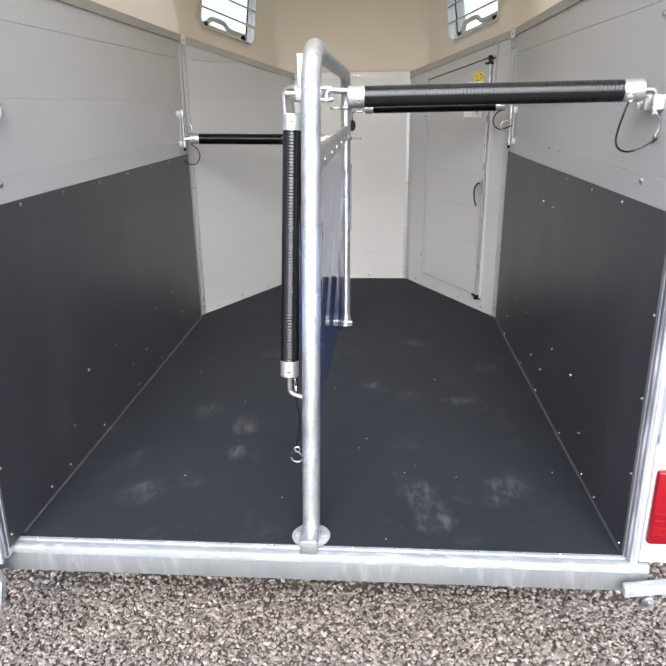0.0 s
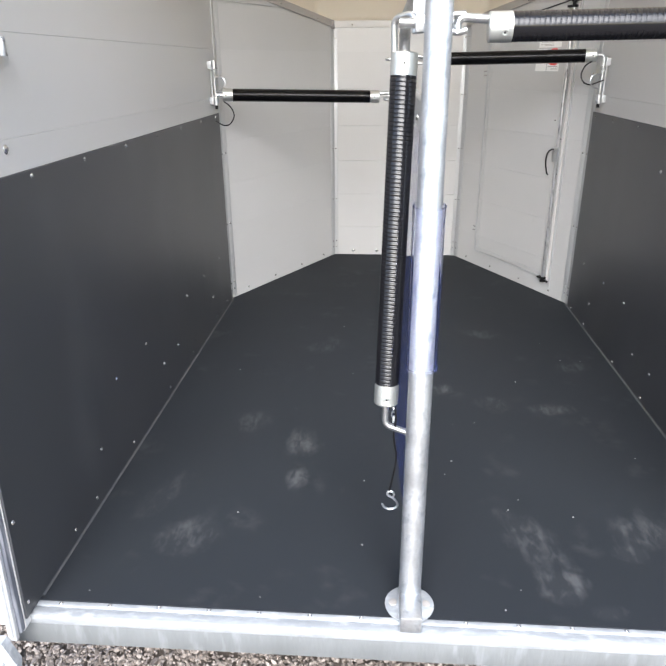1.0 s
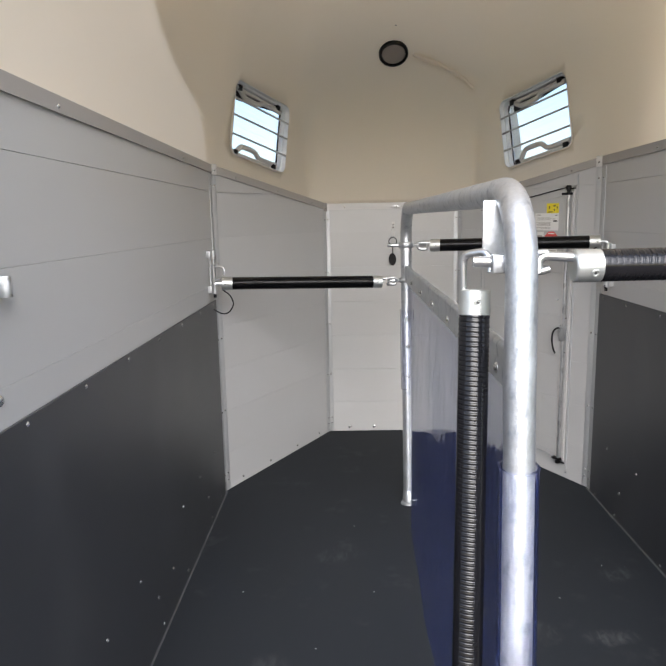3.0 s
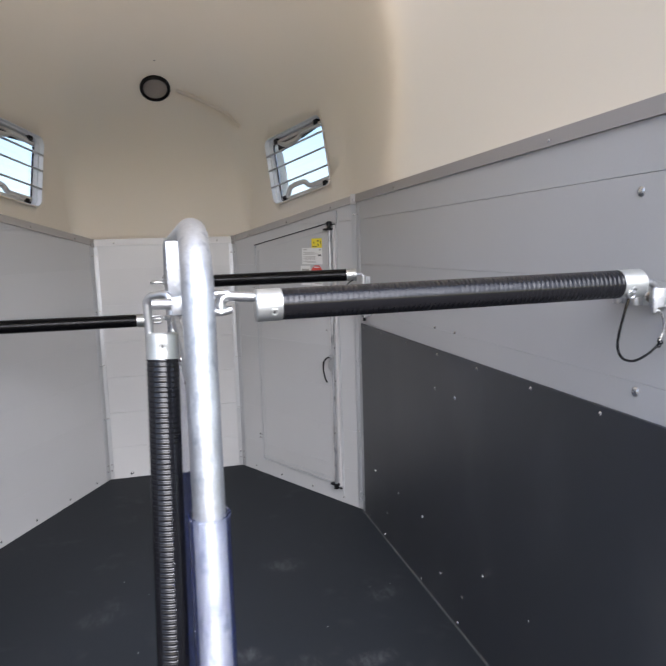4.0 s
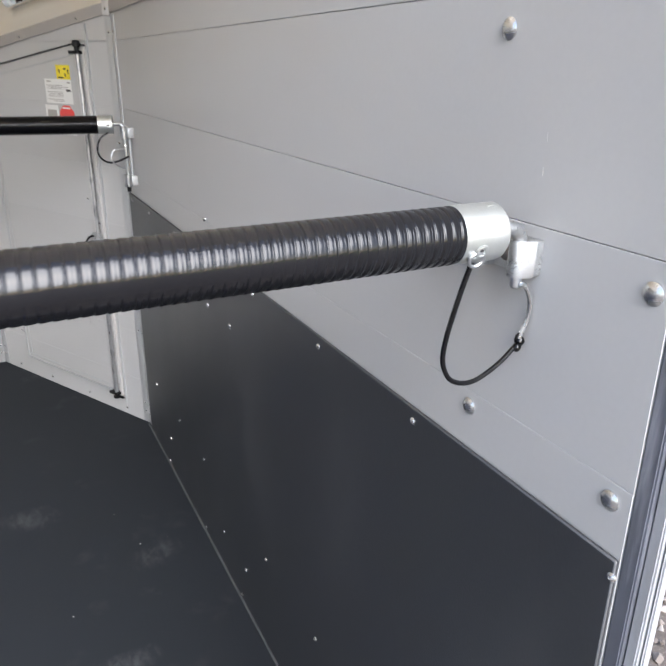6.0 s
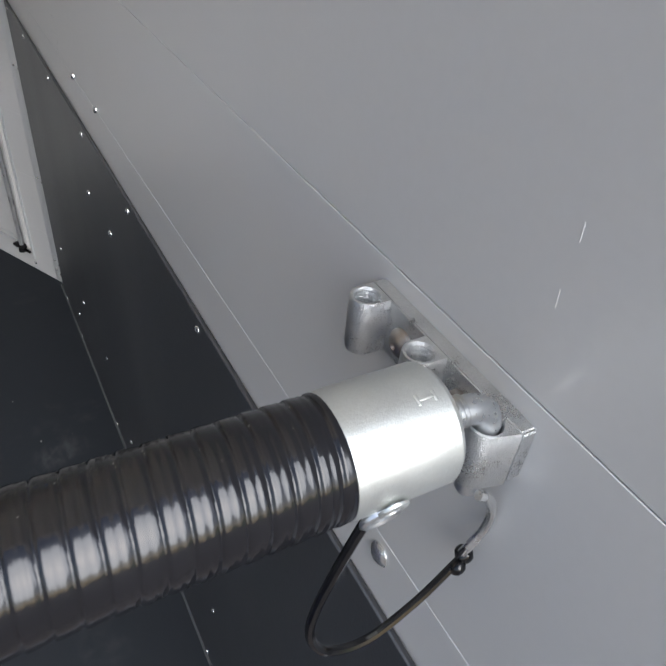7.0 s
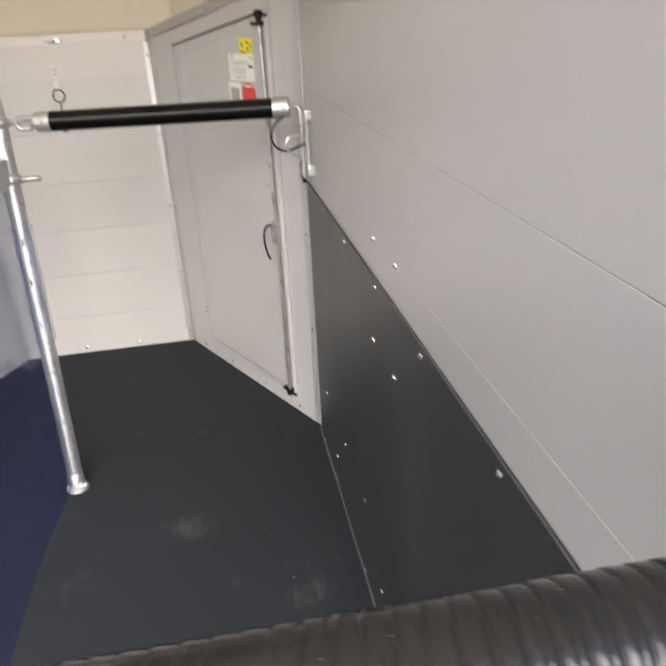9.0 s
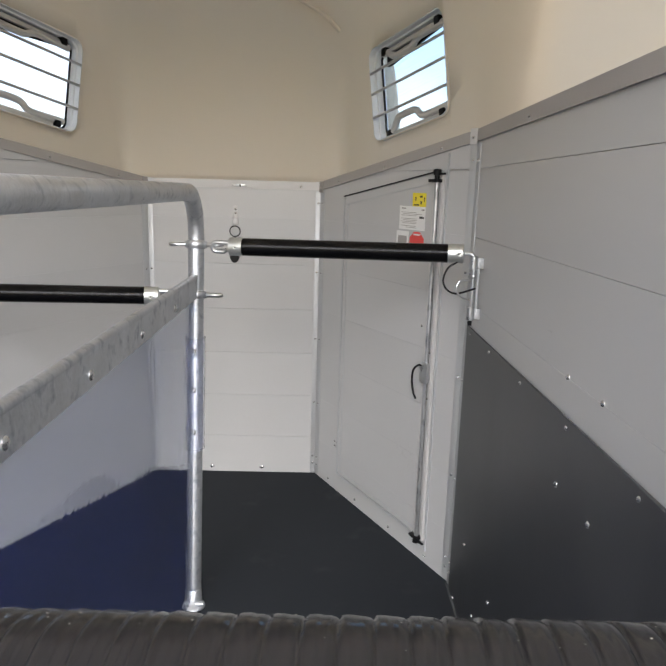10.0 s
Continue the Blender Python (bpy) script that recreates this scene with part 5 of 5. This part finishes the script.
# flat bars that clamp the sheet, with their bolts
for sgn in (1, -1):
    bm = bmesh.new()
    slab(bm, [(0.165, 1.000), (0.215, 0.956), (2.030, 0.956), (2.050, 0.968), (2.052, 0.992), (2.030, 1.018), (0.215, 1.018)], sgn * 0.0032, sgn * 0.0085, lambda u, d, z: Vector((PX + d, u, z)))
    bmesh.ops.bevel(bm, geom=bm.edges[:], offset=0.001, segments=1, affect="EDGES")
    clamp = part("clamp_bar", bm, GALV, partition, "flat galvanised clamp bar")
    for y in (2.032, 1.70, 1.395, 1.09, 0.80, 0.52, 0.27):
        stud(DOME_L, (PX + sgn * 0.0083, y, 0.977), (sgn, 0, 0), clamp)

bm = bmesh.new()
sweep(bm, [(PX, 0.200, 1.014), (PX, 0.215, 1.0155), (PX, 2.020, 1.0155), (PX, 2.036, 1.012)], 0.0096, 14)
part("top_bead", bm, GALV, partition, "rounded galvanised edge over the clamp bars")

# the hanging sheet, slightly wavy, and its wraps round both posts
rng = np.random.default_rng(9)
NYS, NZS = 60, 30
bm = bmesh.new()
sides = []
for th in (0.0011, -0.0011):
    grid = []
    for i in range(NYS + 1):
        y_q = i / NYS
        row = []
        for j in range(NZS + 1):
            q = j / NZS
            z = 0.998 - q * 0.945
            ya, yb = 0.082 + 0.102 * z + 0.02, 1.895 + 0.128 * z - 0.020
            y = ya + (yb - ya) * y_q
            sag = -0.038 * math.sin(math.pi * y_q) * q ** 1.6 + 0.003 * math.sin(6.0 * y_q * math.pi + 2 * q) * q + 0.0012 * math.sin(17 * y_q + 5 * q)
            edge = min(1.0, min(y_q, 1 - y_q) * 8)
            row.append(bm.verts.new((PX + sag * edge * min(1, q * 4) + th, y, z)))
        grid.append(row)
    sides.append(grid)
for g in sides:
    for i in range(NYS):
        for j in range(NZS):
            bm.faces.new((g[i][j], g[i + 1][j], g[i + 1][j + 1], g[i][j + 1]))
A, B = sides
for i in range(NYS):
    for j in (0, NZS):
        bm.faces.new((A[i][j], A[i + 1][j], B[i + 1][j], B[i][j]))
for j in range(NZS):
    for i in (0, NYS):
        bm.faces.new((A[i][j], A[i][j + 1], B[i][j + 1], B[i][j]))
sheet = part("clear_sheet", bm, PVC, partition, "clear bluish plastic sheet")
sheet.visible_shadow = False
for y0, k, z0, z1, r in ((0.060, 0.102, 0.545, 0.852, 0.0302), (1.895, 0.128, 0.50, 0.835, 0.0292)):
    bm = bmesh.new()
    N = 26
    rings = []
    for rr, zz in ((r, z0), (r, z1), (r - 0.0022, z1), (r - 0.0022, z0)):
        rings.append([bm.verts.new((PX + (FOOT - PX + (PT - FOOT) * zz / TZ) * (k < 0.11) + rr * math.cos(2 * math.pi * j / N), y0 + k * zz + rr * math.sin(2 * math.pi * j / N), zz)) for j in range(N)])
    for a, b in zip(rings, rings[1:] + rings[:1]):
        for j in range(N):
            bm.faces.new((a[j], a[(j + 1) % N], b[(j + 1) % N], b[j]))
    wrap = part("sheet_wrap", bm, WRAP, partition, "clear bluish wrap round the post")
    wrap.visible_shadow = False
    for zz in (z0, z1):
        cx, cy = PX + (FOOT - PX + (PT - FOOT) * zz / TZ) * (k < 0.11), y0 + k * zz
        bm = bmesh.new()
        sweep(bm, [(cx + r * math.cos(a), cy + r * math.sin(a), zz + 0.10 * r * math.sin(a)) for a in [2 * math.pi * j / 24 for j in range(24)]], 0.0015, 8, closed=True)
        rim = part("rim", bm, WRAP, wrap)
        rim.visible_shadow = False
    if k > 0.11:
        for z in (0.80, 0.684, 0.558):
            for sgn in (1, -1):
                stud(DOME_L, (PX + sgn * 0.004, y0 + k * z - 0.034, z), (sgn, 0, 0), wrap)

# ---- outdoors ----
GZ = -0.40
bm = bmesh.new()
bmesh.ops.create_grid(bm, x_segments=40, y_segments=40, size=60)
for v in bm.verts:
    v.co.z = GZ - 0.012
ground = tagged(part("ground", bm, GRAVEL), "pinkish grey gravel yard", "ground", kind="structure")


def gravel_patch(name, x0, x1, y0, y1, n, smin, smax):
    """Loose stones, each a squashed uneven lump."""
    rng = np.random.default_rng(4)
    base = bmesh.new()
    bmesh.ops.create_icosphere(base, subdivisions=1, radius=1.0)
    bv = np.array([v.co[:] for v in base.verts])
    bf = np.array([[v.index for v in f.verts] for f in base.faces])
    base.free()
    m = len(bv)
    c = np.stack([rng.uniform(x0, x1, n), rng.uniform(y0, y1, n), GZ - 0.004 + rng.uniform(0, 0.006, n)], 1)
    s = (smin + (smax - smin) * rng.random(n) ** 2)[:, None, None] * rng.uniform(0.55, 1.15, (n, 1, 3)) * np.array([1, 1, 0.75])
    lump = bv[None] * (1 + 0.25 * rng.standard_normal((n, m, 1)))
    lump = lump * s
    a = rng.uniform(0, 2 * np.pi, n)
    ca, sa = np.cos(a)[:, None], np.sin(a)[:, None]
    x = lump[..., 0] * ca - lump[..., 1] * sa
    y = lump[..., 0] * sa + lump[..., 1] * ca
    tilt = rng.normal(0, 0.5, n)[:, None]
    z = lump[..., 2] * np.cos(tilt) + x * np.sin(tilt)
    v = np.stack([x, y, z], 2) + c[:, None]
    faces = (bf[None] + (np.arange(n) * m)[:, None, None]).reshape(-1, 3)
    me = bpy.data.meshes.new(name)
    me.from_pydata(v.reshape(-1, 3).tolist(), [], faces.tolist())
    me.materials.append(STONE)
    return new(name, me)


tagged(gravel_patch("gravel", -1.35, 1.6, -1.0, 0.30, 68000, 0.0036, 0.0098), "loose pinkish grey gravel stones under the trailer's rear", "gravel", kind="stuff")
tagged(gravel_patch("gravel", -1.35, 1.6, 0.29, 1.1, 16000, 0.005, 0.0105), "loose gravel stones in the shade under the trailer", "gravel", kind="stuff")
tagged(gravel_patch("gravel", 1.2, 7.0, 0.0, 6.0, 9000, 0.010, 0.022), "loose gravel stones beside the trailer", "gravel", kind="stuff")

bm = bmesh.new()
slab(bm, [(7.5, -55), (60, -55), (60, 59), (-59, 59), (-59, 9), (7.5, 9)], GZ - 0.011, GZ + 0.03, axis="z")
tagged(part("grass", bm, GRASS), "sunlit yellow-green meadow beyond the gravel", "grass", kind="structure")

bm = bmesh.new()
slab(bm, [(1.75, 0.64), (2.76, 1.86), (4.4, 3.85), (3.7, 4.42), (1.05, 1.21)], GZ - 0.010, GZ + 0.012, axis="z")
path = tagged(part("concrete_path", bm, CONCRETE), "pale grey concrete strip beside the trailer", "path", kind="structure")
bm = bmesh.new()
slab(bm, [(1.79, 0.62), (4.46, 3.85), (4.40, 3.845), (1.74, 0.63)], GZ - 0.010, GZ + 0.030, axis="z")
part("edging", bm, WHITEPAINT, path, "white edging strip")


def hedge(name, x, y, w, h, seed):
    """A bush: stems and a ragged crown of small leaves."""
    rng = np.random.default_rng(seed)
    bush = thing(name, (x, y, GZ), "ragged green bush at the meadow's edge", "bush", "bushes along the meadow")
    bm = bmesh.new()
    for k in range(5):
        a = rng.uniform(0, 6.28)
        p = Vector((x + 0.2 * math.cos(a), y + 0.2 * math.sin(a), GZ))
        q = Vector((x + 0.35 * w * math.cos(a), y + 0.35 * w * math.sin(a), GZ + h * 0.75))
        sweep(bm, smooth_line([p, (p + q) / 2 + Vector((0.1, 0.1, 0.1)), q], 3), [0.05, 0.045, 0.04, 0.03, 0.025, 0.02, 0.015], 6)
    part("stem", bm, BARK, bush)
    n = 2600
    u = rng.standard_normal((n, 3))
    u /= np.linalg.norm(u, axis=1)[:, None]
    r = (0.55 + 0.45 * rng.random(n)) * (1 + 0.22 * np.sin(5 * u[:, 0] + seed) * np.cos(4 * u[:, 2] + 2 * u[:, 1]))
    c = u * r[:, None] * np.array([w * 0.6, w * 0.6, h * 0.5]) + np.array([x, y, GZ + h * 0.55])
    e1, e2 = rng.standard_normal((n, 3)), rng.standard_normal((n, 3))
    e1 /= np.linalg.norm(e1, axis=1)[:, None]
    e2 /= np.linalg.norm(e2, axis=1)[:, None]
    sz = rng.uniform(0.05, 0.12, n)[:, None]
    v = np.stack([c - e1 * sz, c + e2 * sz * 0.5, c + e1 * sz, c - e2 * sz * 0.5], 1)
    v[:, :, 2] = np.maximum(v[:, :, 2], GZ)
    me = bpy.data.meshes.new("crown")
    me.from_pydata(v.reshape(-1, 3).tolist(), [], np.arange(4 * n).reshape(-1, 4).tolist())
    me.materials.append(LEAF)
    crown = new("crown", me)
    under(crown, bush)


for k, (x, y, w, h) in enumerate(((13.0, 11.5, 3.2, 3.0), (16.5, 10.0, 3.6, 3.4), (15.0, 15.0, 3.5, 3.8), (11.0, 17.0, 3.4, 3.2), (18.0, 5.0, 3.2, 2.6), (17.0, -4.0, 3.5, 3.0))):
    hedge("bush", x, y, w, h, 11 + k)
